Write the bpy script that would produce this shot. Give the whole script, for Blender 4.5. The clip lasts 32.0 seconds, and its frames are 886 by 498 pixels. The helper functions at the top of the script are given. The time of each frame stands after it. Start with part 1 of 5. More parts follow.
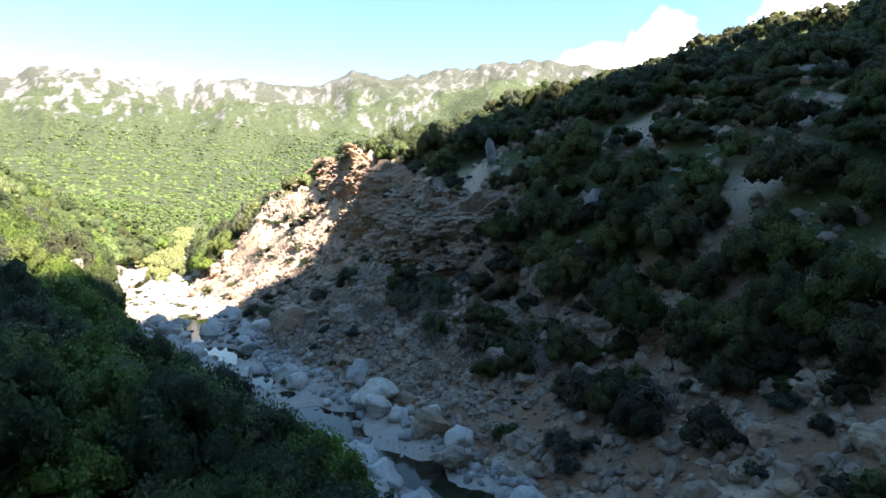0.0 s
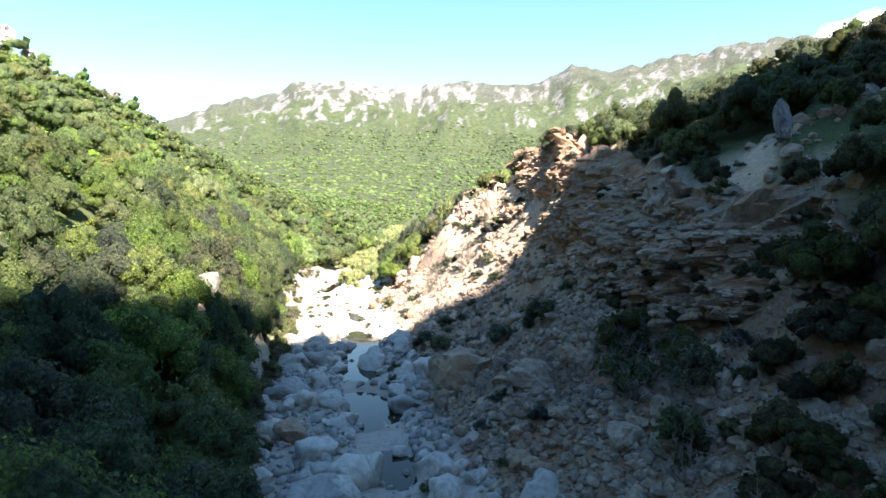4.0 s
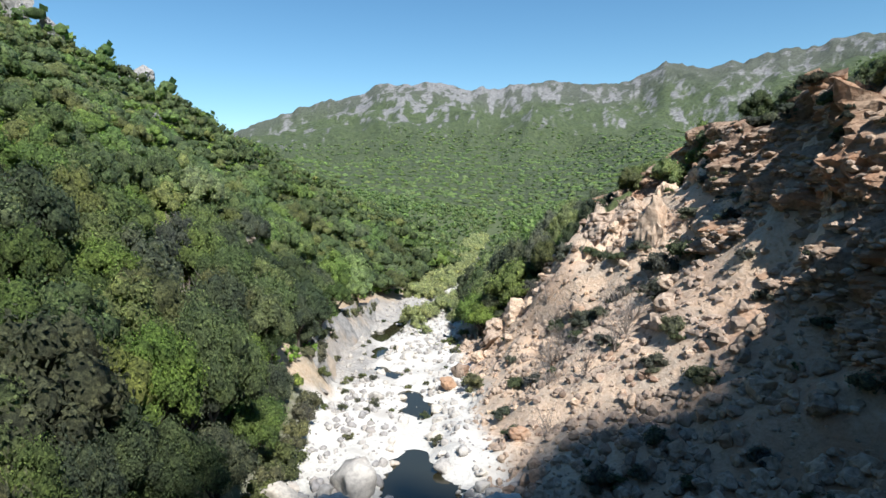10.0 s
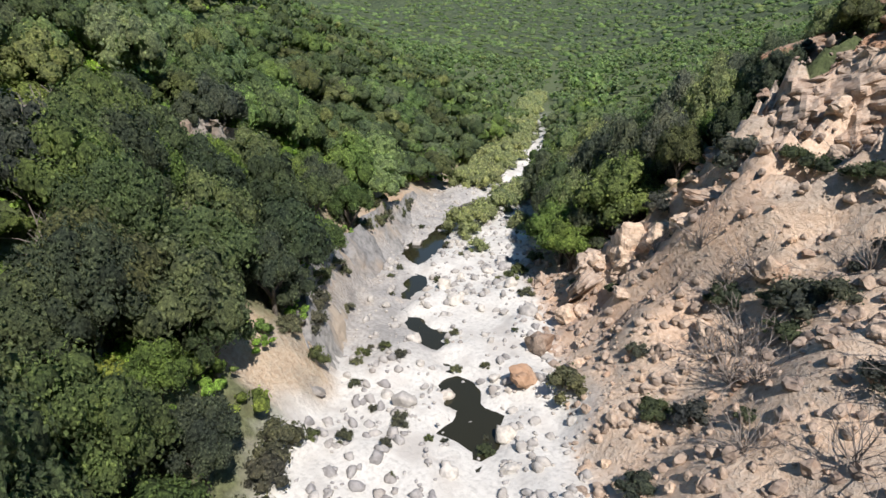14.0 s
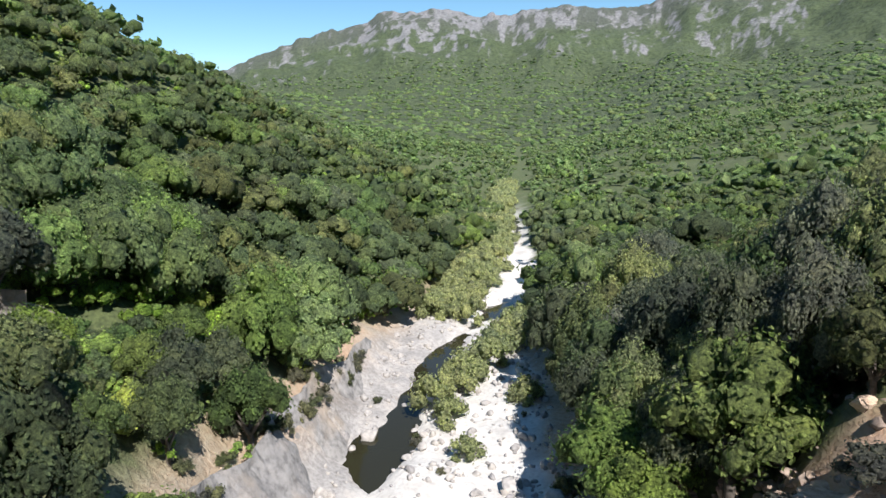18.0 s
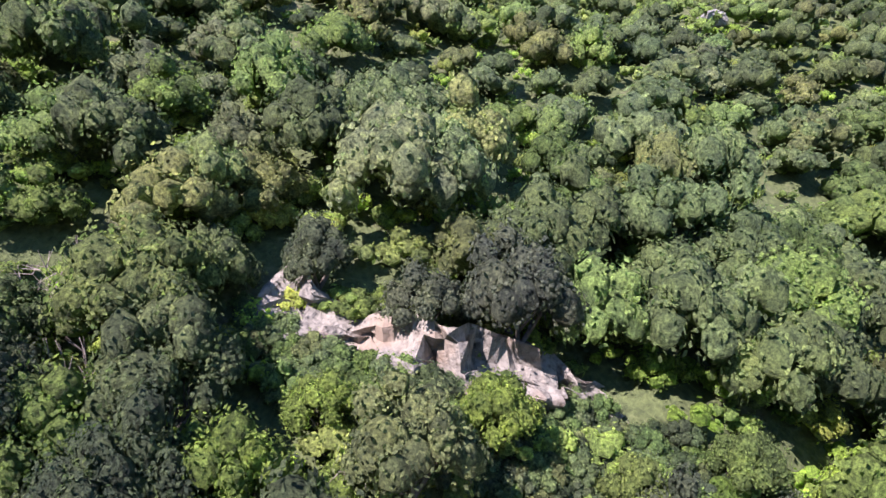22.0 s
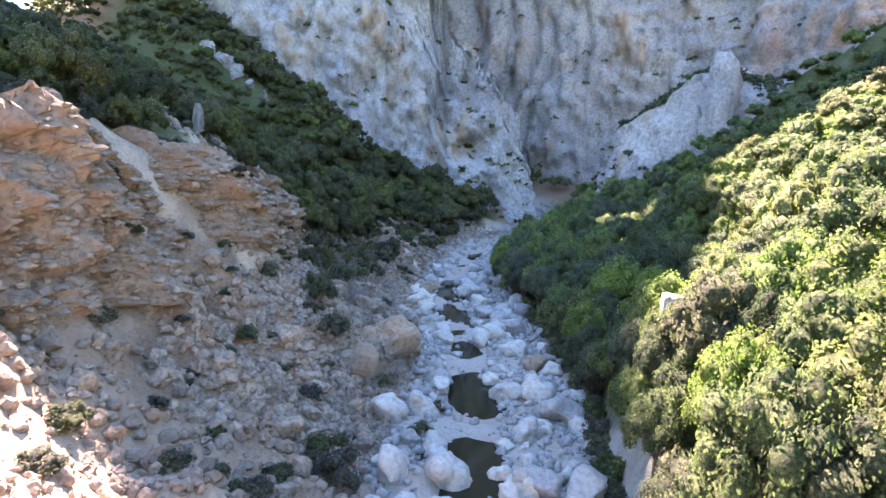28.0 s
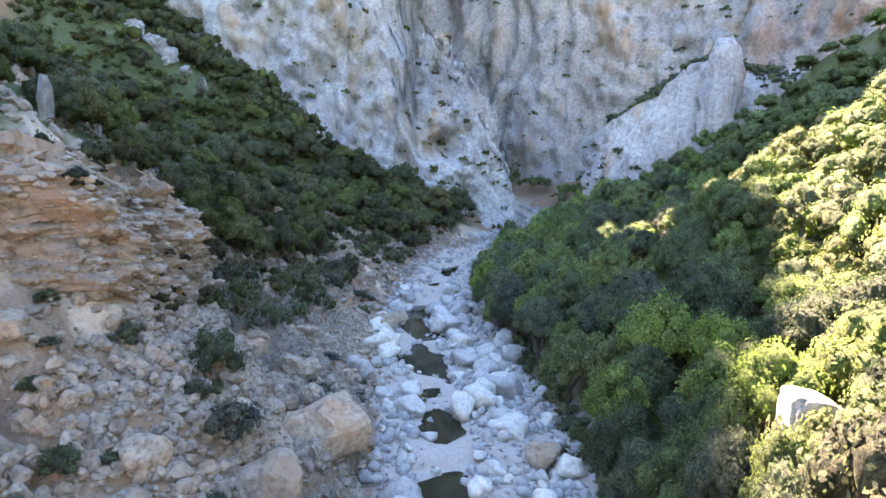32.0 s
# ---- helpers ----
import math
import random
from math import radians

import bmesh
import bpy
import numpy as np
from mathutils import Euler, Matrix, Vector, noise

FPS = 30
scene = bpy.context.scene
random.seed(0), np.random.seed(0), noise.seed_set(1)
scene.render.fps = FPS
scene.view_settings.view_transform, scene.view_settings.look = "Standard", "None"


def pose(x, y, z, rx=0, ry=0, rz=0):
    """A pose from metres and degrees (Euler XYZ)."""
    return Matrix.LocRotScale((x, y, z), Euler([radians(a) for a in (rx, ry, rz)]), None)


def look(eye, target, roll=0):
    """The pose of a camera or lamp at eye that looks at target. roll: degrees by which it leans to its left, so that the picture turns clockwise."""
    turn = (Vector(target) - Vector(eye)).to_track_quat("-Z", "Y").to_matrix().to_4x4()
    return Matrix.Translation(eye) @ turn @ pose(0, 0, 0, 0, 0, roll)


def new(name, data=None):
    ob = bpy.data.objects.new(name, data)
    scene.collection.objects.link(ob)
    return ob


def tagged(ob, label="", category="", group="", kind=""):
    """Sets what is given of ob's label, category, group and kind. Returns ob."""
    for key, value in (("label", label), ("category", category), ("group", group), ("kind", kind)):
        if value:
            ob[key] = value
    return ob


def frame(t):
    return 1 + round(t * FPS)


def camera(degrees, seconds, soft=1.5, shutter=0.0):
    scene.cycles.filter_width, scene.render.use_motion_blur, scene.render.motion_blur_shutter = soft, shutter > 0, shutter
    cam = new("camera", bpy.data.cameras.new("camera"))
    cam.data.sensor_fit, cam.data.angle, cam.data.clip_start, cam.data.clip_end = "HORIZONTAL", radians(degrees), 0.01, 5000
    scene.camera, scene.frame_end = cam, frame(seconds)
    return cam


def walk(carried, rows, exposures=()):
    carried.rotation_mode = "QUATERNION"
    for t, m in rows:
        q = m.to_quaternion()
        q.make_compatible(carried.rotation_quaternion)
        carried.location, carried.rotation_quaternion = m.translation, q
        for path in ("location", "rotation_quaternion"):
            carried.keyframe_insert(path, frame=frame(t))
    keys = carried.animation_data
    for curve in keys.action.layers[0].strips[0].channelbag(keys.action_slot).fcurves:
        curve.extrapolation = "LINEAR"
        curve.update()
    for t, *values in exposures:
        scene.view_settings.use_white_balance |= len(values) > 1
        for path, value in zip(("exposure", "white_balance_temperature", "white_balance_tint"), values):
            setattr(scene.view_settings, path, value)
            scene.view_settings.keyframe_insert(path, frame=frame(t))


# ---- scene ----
cam = camera(73.7, 32.0)
PATH = [
    (0, (4.262, -0.402, -0.772), (4.103, 1.579, -0.995), -0.6),
    (0.5, (4.308, 1.866, -0.714), (4.14, 3.846, -0.94), -0.4),
    (1, (4.271, 4.241, -0.651), (4.097, 6.22, -0.882), -0.6),
    (1.5, (4.063, 6.762, -0.638), (3.886, 8.74, -0.875), -0.7),
    (2, (3.682, 9.318, -0.706), (3.479, 11.293, -0.943), -0.7),
    (2.5, (3.244, 11.792, -0.843), (2.973, 13.759, -1.081), -0.9),
    (3, (2.783, 14.336, -0.983), (2.39, 16.284, -1.215), -0.9),
    (3.5, (2.021, 16.834, -1.018), (1.552, 18.764, -1.247), -1.0),
    (4, (0.932, 19.324, -1.067), (0.085, 21.122, -1.287), -1.1),
    (4.5, (-0.229, 21.914, -1.158), (-1.184, 23.658, -1.375), -1.1),
    (6.5, (-5.988, 31.613, -1.314), (-7.027, 33.309, -1.52), -0.8),
    (7, (-7.511, 34.049, -1.365), (-8.553, 35.743, -1.573), -0.9),
    (7.5, (-9.085, 36.481, -1.425), (-10.159, 38.156, -1.63), -0.9),
    (8, (-10.723, 38.878, -1.457), (-11.804, 40.549, -1.66), -0.8),
    (8.5, (-12.307, 41.206, -1.422), (-13.386, 42.879, -1.624), -0.6),
    (9, (-13.898, 43.635, -1.409), (-14.978, 45.306, -1.611), -0.5),
    (9.5, (-15.474, 46.163, -1.388), (-16.554, 47.834, -1.593), -0.5),
    (10, (-17.114, 48.599, -1.365), (-18.193, 50.27, -1.572), -0.6),
    (10.5, (-18.819, 50.987, -1.387), (-19.966, 52.612, -1.595), -0.7),
    (11, (-20.49, 53.303, -1.445), (-21.682, 54.896, -1.653), -0.8),
    (11.5, (-22.154, 55.543, -1.517), (-23.356, 57.128, -1.726), -0.9),
    (12, (-23.799, 57.795, -1.523), (-24.996, 59.369, -1.817), -1.1),
    (12.5, (-25.494, 60.022, -1.519), (-26.676, 61.573, -1.961), -1.1),
    (13, (-27.157, 62.339, -1.496), (-28.324, 63.859, -2.068), -1.3),
    (13.5, (-28.914, 64.626, -1.432), (-30.061, 66.118, -2.107), -1.4),
    (15.5, (-35.423, 72.932, -1.619), (-36.565, 74.43, -2.291), -1.5),
    (16, (-36.934, 74.945, -1.567), (-38.093, 76.464, -2.156), -1.5),
    (16.5, (-38.425, 76.959, -1.493), (-39.586, 78.501, -2.019), -1.5),
    (17, (-39.893, 78.937, -1.454), (-40.998, 80.534, -1.932), -1.5),
    (17.5, (-41.371, 80.894, -1.429), (-42.465, 82.509, -1.872), -1.4),
    (18, (-42.773, 82.861, -1.429), (-43.861, 84.486, -1.847), -1.4),
    (18.5, (-44.191, 84.869, -1.412), (-45.278, 86.499, -1.812), -1.4),
    (19, (-45.487, 86.857, -1.43), (-46.475, 88.551, -1.821), -1.4),
    (19.5, (-46.818, 88.912, -1.4), (-47.811, 90.603, -1.795), -1.5),
    (20, (-48.109, 90.751, -1.382), (-49.464, 92.172, -1.762), -1.7),
    (20.5, (-48.857, 92.252, -1.391), (-50.545, 93.262, -1.754), -2.1),
    (21, (-49.479, 93.191, -1.37), (-51.377, 93.723, -1.71), -2.5),
    (21.5, (-49.758, 93.639, -1.284), (-51.732, 93.682, -1.603), -2.2),
    (22, (-49.801, 93.773, -1.227), (-51.721, 93.296, -1.523), -1.8),
    (22.5, (-50.165, 94.68, -1.154), (-51.853, 93.645, -1.427), -2.0),
    (23, (-50.94, 95.753, -1.19), (-52.217, 94.232, -1.428), -2.3),
    (23.5, (-51.689, 96.608, -1.088), (-52.44, 94.767, -1.307), -1.9),
    (24, (-51.741, 96.678, -1.164), (-51.988, 94.704, -1.371), -0.9),
    (24.5, (-51.816, 96.717, -1.249), (-51.538, 94.748, -1.457), 0.2),
    (25, (-51.817, 96.654, -1.396), (-51.052, 94.819, -1.614), 1.6),
    (25.5, (-51.786, 96.271, -1.548), (-50.793, 94.55, -1.775), 2.4),
    (26, (-51.501, 95.701, -1.62), (-50.507, 93.98, -1.848), 2.4),
    (26.5, (-50.988, 94.899, -1.655), (-49.907, 93.232, -1.889), 2.5),
    (28.5, (-46.493, 89.197, -1.221), (-45.228, 87.668, -1.472), 3.3),
    (29, (-44.95, 87.353, -1.178), (-43.683, 85.827, -1.429), 3.3),
    (29.5, (-43.304, 85.371, -1.134), (-42.034, 83.846, -1.385), 3.3),
    (30, (-41.622, 83.357, -1.112), (-40.349, 81.834, -1.364), 3.2),
    (30.5, (-39.977, 81.154, -1.107), (-38.782, 79.569, -1.354), 3.2),
    (31, (-38.603, 79.132, -1.026), (-37.422, 77.537, -1.272), 3.2),
    (31.5, (-37.996, 78.222, -1.056), (-36.821, 76.622, -1.304), 3.1),
    (32, (-37.893, 78.048, -0.975), (-36.712, 76.453, -1.222), 3.0),
]
EXPOSURES = [(0, 2.05, 7500, 19), (3, 2.02, 7400, 18), (5, 1.76, 6950, 16), (7.5, 1.2, 6500, 12), (9, 0.86, 6350, 11), (12, 0.32, 6250, 11), (13, 0.33, 6500, 16), (16, 0.40, 6350, 12), (19, 0.72, 6350, 18), (20, 0.70, 6350, 22), (21, 0.86, 6350, 29), (22.5, 1.76, 6300, 37), (24, 2.32, 6300, 44), (25, 2.70, 6900, 42), (25.8, 2.9, 7300, 42), (28, 3.4, 8000, 39), (32, 3.78, 8800, 40)]
walk(cam, [(t, look(eye, target, roll)) for t, eye, target, roll in PATH], EXPOSURES)

# ---- light ----
SUN_AZ, SUN_EL = 120.0, 50.0
world = bpy.data.worlds.new("world")
scene.world = world
world.use_nodes = True
wn = world.node_tree.nodes
sky = wn.new("ShaderNodeTexSky")
sky.sky_type = 'NISHITA'
sky.sun_disc = False
sky.sun_elevation, sky.sun_rotation = radians(SUN_EL), radians(SUN_AZ)
sky.altitude, sky.air_density, sky.dust_density, sky.ozone_density = 900, 1.0, 0.15, 2.2
wn["Background"].inputs["Strength"].default_value = 0.10
wl = world.node_tree.links
# a deep clear blue with a few white clouds low over the ridge
tint = wn.new("ShaderNodeHueSaturation")
tint.inputs["Saturation"].default_value = 1.2
cyan = wn.new("ShaderNodeMix")
cyan.data_type, cyan.blend_type = 'RGBA', 'MULTIPLY'
cyan.inputs[0].default_value, cyan.inputs[7].default_value = 1.0, (0.98, 1.04, 0.95, 1)
wl.new(sky.outputs[0], cyan.inputs[6])
wl.new(cyan.outputs[2], tint.inputs["Color"])
way = wn.new("ShaderNodeTexCoord")
puffs = wn.new("ShaderNodeTexNoise")
puffs.inputs["Scale"].default_value, puffs.inputs["Detail"].default_value, puffs.inputs["Roughness"].default_value = 9.0, 7.0, 0.58
wl.new(way.outputs["Generated"], puffs.inputs["Vector"])
clouds = None
for c_az, c_el, c_size in ((10, 9.8, 0.085), (15, 10.6, 0.09), (26, 12.8, 0.11), (0, 9.2, 0.04)):
    spot = wn.new("ShaderNodeVectorMath")
    spot.operation = 'DISTANCE'
    spot.inputs[1].default_value = (math.sin(radians(c_az)) * math.cos(radians(c_el)), math.cos(radians(c_az)) * math.cos(radians(c_el)), math.sin(radians(c_el)))
    wl.new(way.outputs["Generated"], spot.inputs[0])
    fall = wn.new("ShaderNodeMapRange")
    fall.inputs[1].default_value, fall.inputs[2].default_value, fall.inputs[3].default_value, fall.inputs[4].default_value = 0.0, c_size, 0.75, 0.0
    wl.new(spot.outputs["Value"], fall.inputs[0])
    if clouds is None:
        clouds = fall.outputs[0]
    else:
        both = wn.new("ShaderNodeMath")
        both.operation = 'MAXIMUM'
        wl.new(clouds, both.inputs[0])
        wl.new(fall.outputs[0], both.inputs[1])
        clouds = both.outputs[0]
add = wn.new("ShaderNodeMath")
wl.new(clouds, add.inputs[0])
wl.new(puffs.outputs[0], add.inputs[1])
edge = wn.new("ShaderNodeMapRange")
edge.inputs[1].default_value, edge.inputs[2].default_value = 0.78, 0.95
wl.new(add.outputs[0], edge.inputs[0])
skymix = wn.new("ShaderNodeMix")
skymix.data_type = 'RGBA'
skymix.inputs[7].default_value = (7.5, 7.8, 8.2, 1)
wl.new(edge.outputs[0], skymix.inputs[0])
wl.new(tint.outputs[0], skymix.inputs[6])
wl.new(skymix.outputs[2], wn["Background"].inputs["Color"])
sun = new("sun", bpy.data.lights.new("sun", 'SUN'))
sun.data.energy, sun.data.angle, sun.data.color = 4.8, radians(0.55), (1.0, 0.95, 0.87)
TO_SUN = Vector((math.sin(radians(SUN_AZ)) * math.cos(radians(SUN_EL)), math.cos(radians(SUN_AZ)) * math.cos(radians(SUN_EL)), math.sin(radians(SUN_EL))))
sun.matrix_world = look(TO_SUN * 400, (0, 0, 0))


# ---- small maths ----
def lattice(ix, iy, iz, seed):
    h = (ix * 374761393 + iy * 668265263 + iz * 2147483647 + seed * 144665) & 0xFFFFFFFF
    h = ((h ^ (h >> 13)) * 1274126177) & 0xFFFFFFFF
    h = ((h ^ (h >> 16)) * 2246822519) & 0xFFFFFFFF
    return ((h ^ (h >> 15)) & 0xFFFF) / 32767.5 - 1.0


def vnoise(x, y, z=0.0, seed=0):
    x, y, z = np.broadcast_arrays(np.asarray(x, float), np.asarray(y, float), np.asarray(z, float))
    x0, y0, z0 = np.floor(x).astype(np.int64), np.floor(y).astype(np.int64), np.floor(z).astype(np.int64)
    fx, fy, fz = x - x0, y - y0, z - z0
    fx, fy, fz = (f * f * (3 - 2 * f) for f in (fx, fy, fz))
    out = 0
    for a in (0, 1):
        for b in (0, 1):
            for c in (0, 1):
                w = (fx if a else 1 - fx) * (fy if b else 1 - fy) * (fz if c else 1 - fz)
                out = out + w * lattice(x0 + a, y0 + b, z0 + c, seed)
    return out


def fbm(x, y, z=0.0, octaves=4, seed=0, gain=0.5):
    out, amp, f = 0, 1.0, 1.0
    for k in range(octaves):
        out = out + amp * vnoise(np.asarray(x) * f, np.asarray(y) * f, np.asarray(z) * f, seed + 17 * k)
        amp, f = amp * gain, f * 2.03
    return out


def smooth(a, b, v):
    t = np.clip((np.asarray(v, float) - a) / (b - a), 0, 1)
    return t * t * (3 - 2 * t)


# ---- plan: the stream's centre line (x, y, bed height, half width) and the slopes on both sides ----
BED = [(190, -67, 6, 5), (105, -69, 0, 5), (64, -70, -5, 4.5), (44, -67, -8.5, 4.5), (32, -58, -12.5, 4), (27.5, -46, -15, 4), (28.5, -31, -15.6, 5),
       (24, -14, -15.9, 5.5), (15, 4, -16.2, 6.5), (-4, 31, -16.8, 7), (-22.5, 50.5, -17.4, 7), (-30, 63, -17.9, 7.5), (-39, 75.5, -18.5, 7.5),
       (-47, 88, -18.9, 6.5), (-57, 101.5, -19.1, 6), (-63, 114, -19.3, 6), (-69, 124.5, -19.5, 5), (-74, 141, -19.7, 4.5), (-82, 160, -20, 2.8),
       (-100, 195, -20.5, 2.2), (-118, 232, -21, 2), (-160, 320, -22, 2), (-260, 520, -24, 2), (-420, 860, -26, 2)]
# for stations by y of the centre line: distance from the stream's centre and height over the bed
RIGHT = {-90: [(5, 0), (10, 3), (60, 12)], -62: [(4, 0), (7, 2), (20, 7), (60, 16), (120, 22)],
         -31: [(5, 0), (9, 2), (16, 6), (30, 12), (60, 16), (120, 24)], -14: [(6, 0), (12, 2.5), (30, 10), (43, 16), (60, 18), (120, 26)],
         12: [(7, 0), (12, 3), (18, 6), (24, 10), (34, 14), (50, 19), (75, 22), (140, 40)],
         30: [(7, 0), (12, 2.6), (18, 6.0), (22, 9.5), (26, 14.5), (34, 20), (50, 26), (80, 37), (120, 46), (200, 60)],
         45: [(7, 0), (10, 1.8), (14, 4.2), (20, 8.2), (23, 13.2), (27, 18.8), (32, 20.5), (45, 26), (80, 38), (120, 48), (220, 72)],
         67: [(7.5, 0), (12, 2.3), (18, 6.3), (22, 9.8), (25, 14.8), (28.5, 20), (32, 21.5), (45, 26.5), (80, 36), (110, 39), (150, 44), (300, 70)],
         82: [(7, 0), (10, 1.9), (14, 4.4), (18, 8.0), (22, 12.2), (26, 17), (29, 21.2), (33, 22.5), (60, 29), (100, 35.5), (150, 43), (300, 68)],
         90: [(6.5, 0), (10, 2.0), (14, 6.0), (18, 10.6), (22, 15.2), (26, 18.6), (29, 21.5), (33, 22.8), (60, 29), (100, 35), (150, 43), (300, 68)],
         103: [(6, 0), (10, 1.8), (17, 7.4), (22, 12.0), (27, 15.0), (33, 17), (60, 23), (100, 32), (150, 41), (300, 68)],
         114: [(6, 0), (9, 0.8), (14, 2.5), (20, 5), (28, 8.5), (36, 12.5), (60, 20), (100, 30), (150, 42), (300, 80)],
         130: [(5, 0), (10, 1.0), (20, 3), (40, 8), (80, 18), (160, 32), (300, 70)],
         200: [(4, 0), (10, 1), (40, 5), (100, 14), (250, 40)], 520: [(6, 0), (30, 3), (100, 14), (300, 50)], 860: [(6, 0), (300, 60)]}
LEFT = {-90: [(6, 0), (10, 2), (20, 5), (100, 30)], -62: [(4, 0), (8, 1.5), (14, 3), (30, 7), (60, 20), (120, 60)],
        -31: [(5, 0), (9, 3), (16, 7), (30, 15), (60, 40), (120, 85)],
        0: [(7, 0), (12, 2.5), (20, 6), (40, 17), (80, 46), (150, 100)], 40: [(7, 0), (9, 2), (14, 5), (20, 9), (40, 23), (80, 54), (150, 112), (300, 220)],
        63: [(7.5, 0), (9, 2.5), (12, 5.6), (20, 12), (40, 27), (80, 59), (150, 112), (300, 210)],
        97: [(6, 0), (7.5, 2.4), (10, 4.8), (12, 6.6), (15, 9.0), (18, 11.0), (21, 13.4), (40, 28), (70, 50), (110, 77), (200, 125)],
        125: [(5.5, 0), (8, 2), (12, 5.2), (20, 11), (45, 28), (70, 43), (110, 62), (200, 88)],
        173: [(4, 0), (10, 2), (20, 7), (40, 19), (60, 30), (85, 43), (120, 53), (200, 62)],
        232: [(4, 0), (10, 1), (30, 7), (60, 14), (100, 21), (200, 34), (400, 80)], 520: [(6, 0), (30, 3), (100, 14), (300, 50)], 860: [(6, 0), (300, 60)]}
MAX_D = np.concatenate([np.arange(0, 40, 0.5), np.arange(40, 130, 2.0), np.arange(130, 420, 10.0)])


def side_table(side):
    keys = sorted(side)
    return np.array(keys, float), np.array([np.interp(MAX_D, [p[0] for p in side[k]], [p[1] for p in side[k]]) for k in keys])


TABLES = {1: side_table(RIGHT), -1: side_table(LEFT)}
bed_a = np.array(BED, float)
_seg = np.r_[0, np.cumsum(np.hypot(*np.diff(bed_a[:, :2], axis=0).T))]
_s = np.arange(0, _seg[-1], 2.5)
LINE = np.stack([np.interp(_s, _seg, bed_a[:, k]) for k in range(4)], 1)
for k in (0, 1):
    LINE[:, k] = np.convolve(np.pad(LINE[:, k], 4, 'edge'), np.ones(9) / 9, 'valid')
TANG = np.gradient(LINE[:, :2], axis=0)
TANG /= np.linalg.norm(TANG, axis=1)[:, None]


def stream_coords(x, y):
    """Station y, bed height, half width and signed distance (right bank positive) of places."""
    x, y = np.ravel(x), np.ravel(y)
    out = np.empty((4, len(x)))
    for a in range(0, len(x), 20000):
        px, py = x[a:a + 20000, None], y[a:a + 20000, None]
        d2 = (px - LINE[None, :, 0]) ** 2 + (py - LINE[None, :, 1]) ** 2
        i = d2.argmin(1)
        rx, ry = px[:, 0] - LINE[i, 0], py[:, 0] - LINE[i, 1]
        along = rx * TANG[i, 0] + ry * TANG[i, 1]
        across = rx * TANG[i, 1] - ry * TANG[i, 0]
        f = np.clip(i + along / 2.5, 0, len(LINE) - 1)
        out[0, a:a + 20000] = np.interp(f, np.arange(len(LINE)), LINE[:, 1])
        out[1, a:a + 20000] = np.interp(f, np.arange(len(LINE)), LINE[:, 2])
        out[2, a:a + 20000] = np.interp(f, np.arange(len(LINE)), LINE[:, 3])
        out[3, a:a + 20000] = np.sign(across) * np.sqrt(d2[np.arange(len(i)), i])
    return out


def lookup(side, q, d):
    keys, tab = TABLES[side]
    fk = np.interp(q, keys, np.arange(len(keys)))
    k0 = np.clip(fk.astype(int), 0, len(keys) - 2)
    w = fk - k0
    w = w * w * (3 - 2 * w)
    fd = np.interp(d, MAX_D, np.arange(len(MAX_D)))
    d0 = np.clip(fd.astype(int), 0, len(MAX_D) - 2)
    u = fd - d0
    row = lambda k: tab[k, d0] * (1 - u) + tab[k, d0 + 1] * u
    return row(k0) * (1 - w) + row(k0 + 1) * w


def bare(q, d):
    """How far the right bank is bare, eroded earth and rock (0 to 1)."""
    wob = 3 * np.sin(q * 0.31) + 2 * np.sin(q * 0.83 + d * 0.3)
    top = np.interp(q, [-40, -5, 10, 26, 38, 45, 67, 87, 92, 97, 101], [10, 11, 19, 15, 20, 27, 29, 31.5, 25, 14, 4])
    return smooth(-1, 0.6, top - d + 0.35 * wob) * smooth(-45, -35, q) * (1 - smooth(100, 105, q)) * smooth(3, 5, d)


TALUS = np.array([(150, 62, 75), (118, 36, 57), (92, 14, 36.5), (87.6, 10.6, 33), (81.5, 6, 26), (71, -2, 17.5), (64.6, -6.7, 11), (59, -10.5, 3), (54, -16, -1), (45, -27, -7.5), (39, -35, -13), (32.5, -44, -17)], float)


def talus(x, y, bed, d):
    """The wooded slope of debris that leans on the foot of the eastern cliff."""
    best, foot = np.full(len(x), 1e9), np.zeros(len(x))
    for a, b in zip(TALUS[:-1], TALUS[1:]):
        ab = b[:2] - a[:2]
        t = np.clip(((x - a[0]) * ab[0] + (y - a[1]) * ab[1]) / (ab @ ab), 0, 1)
        r = np.hypot(x - a[0] - t * ab[0], y - a[1] - t * ab[1])
        foot = np.where(r < best, a[2] + t * (b[2] - a[2]), foot)
        best = np.minimum(best, r)
    return np.minimum(foot - 0.6 * best, bed + 0.66 * (d - 6))


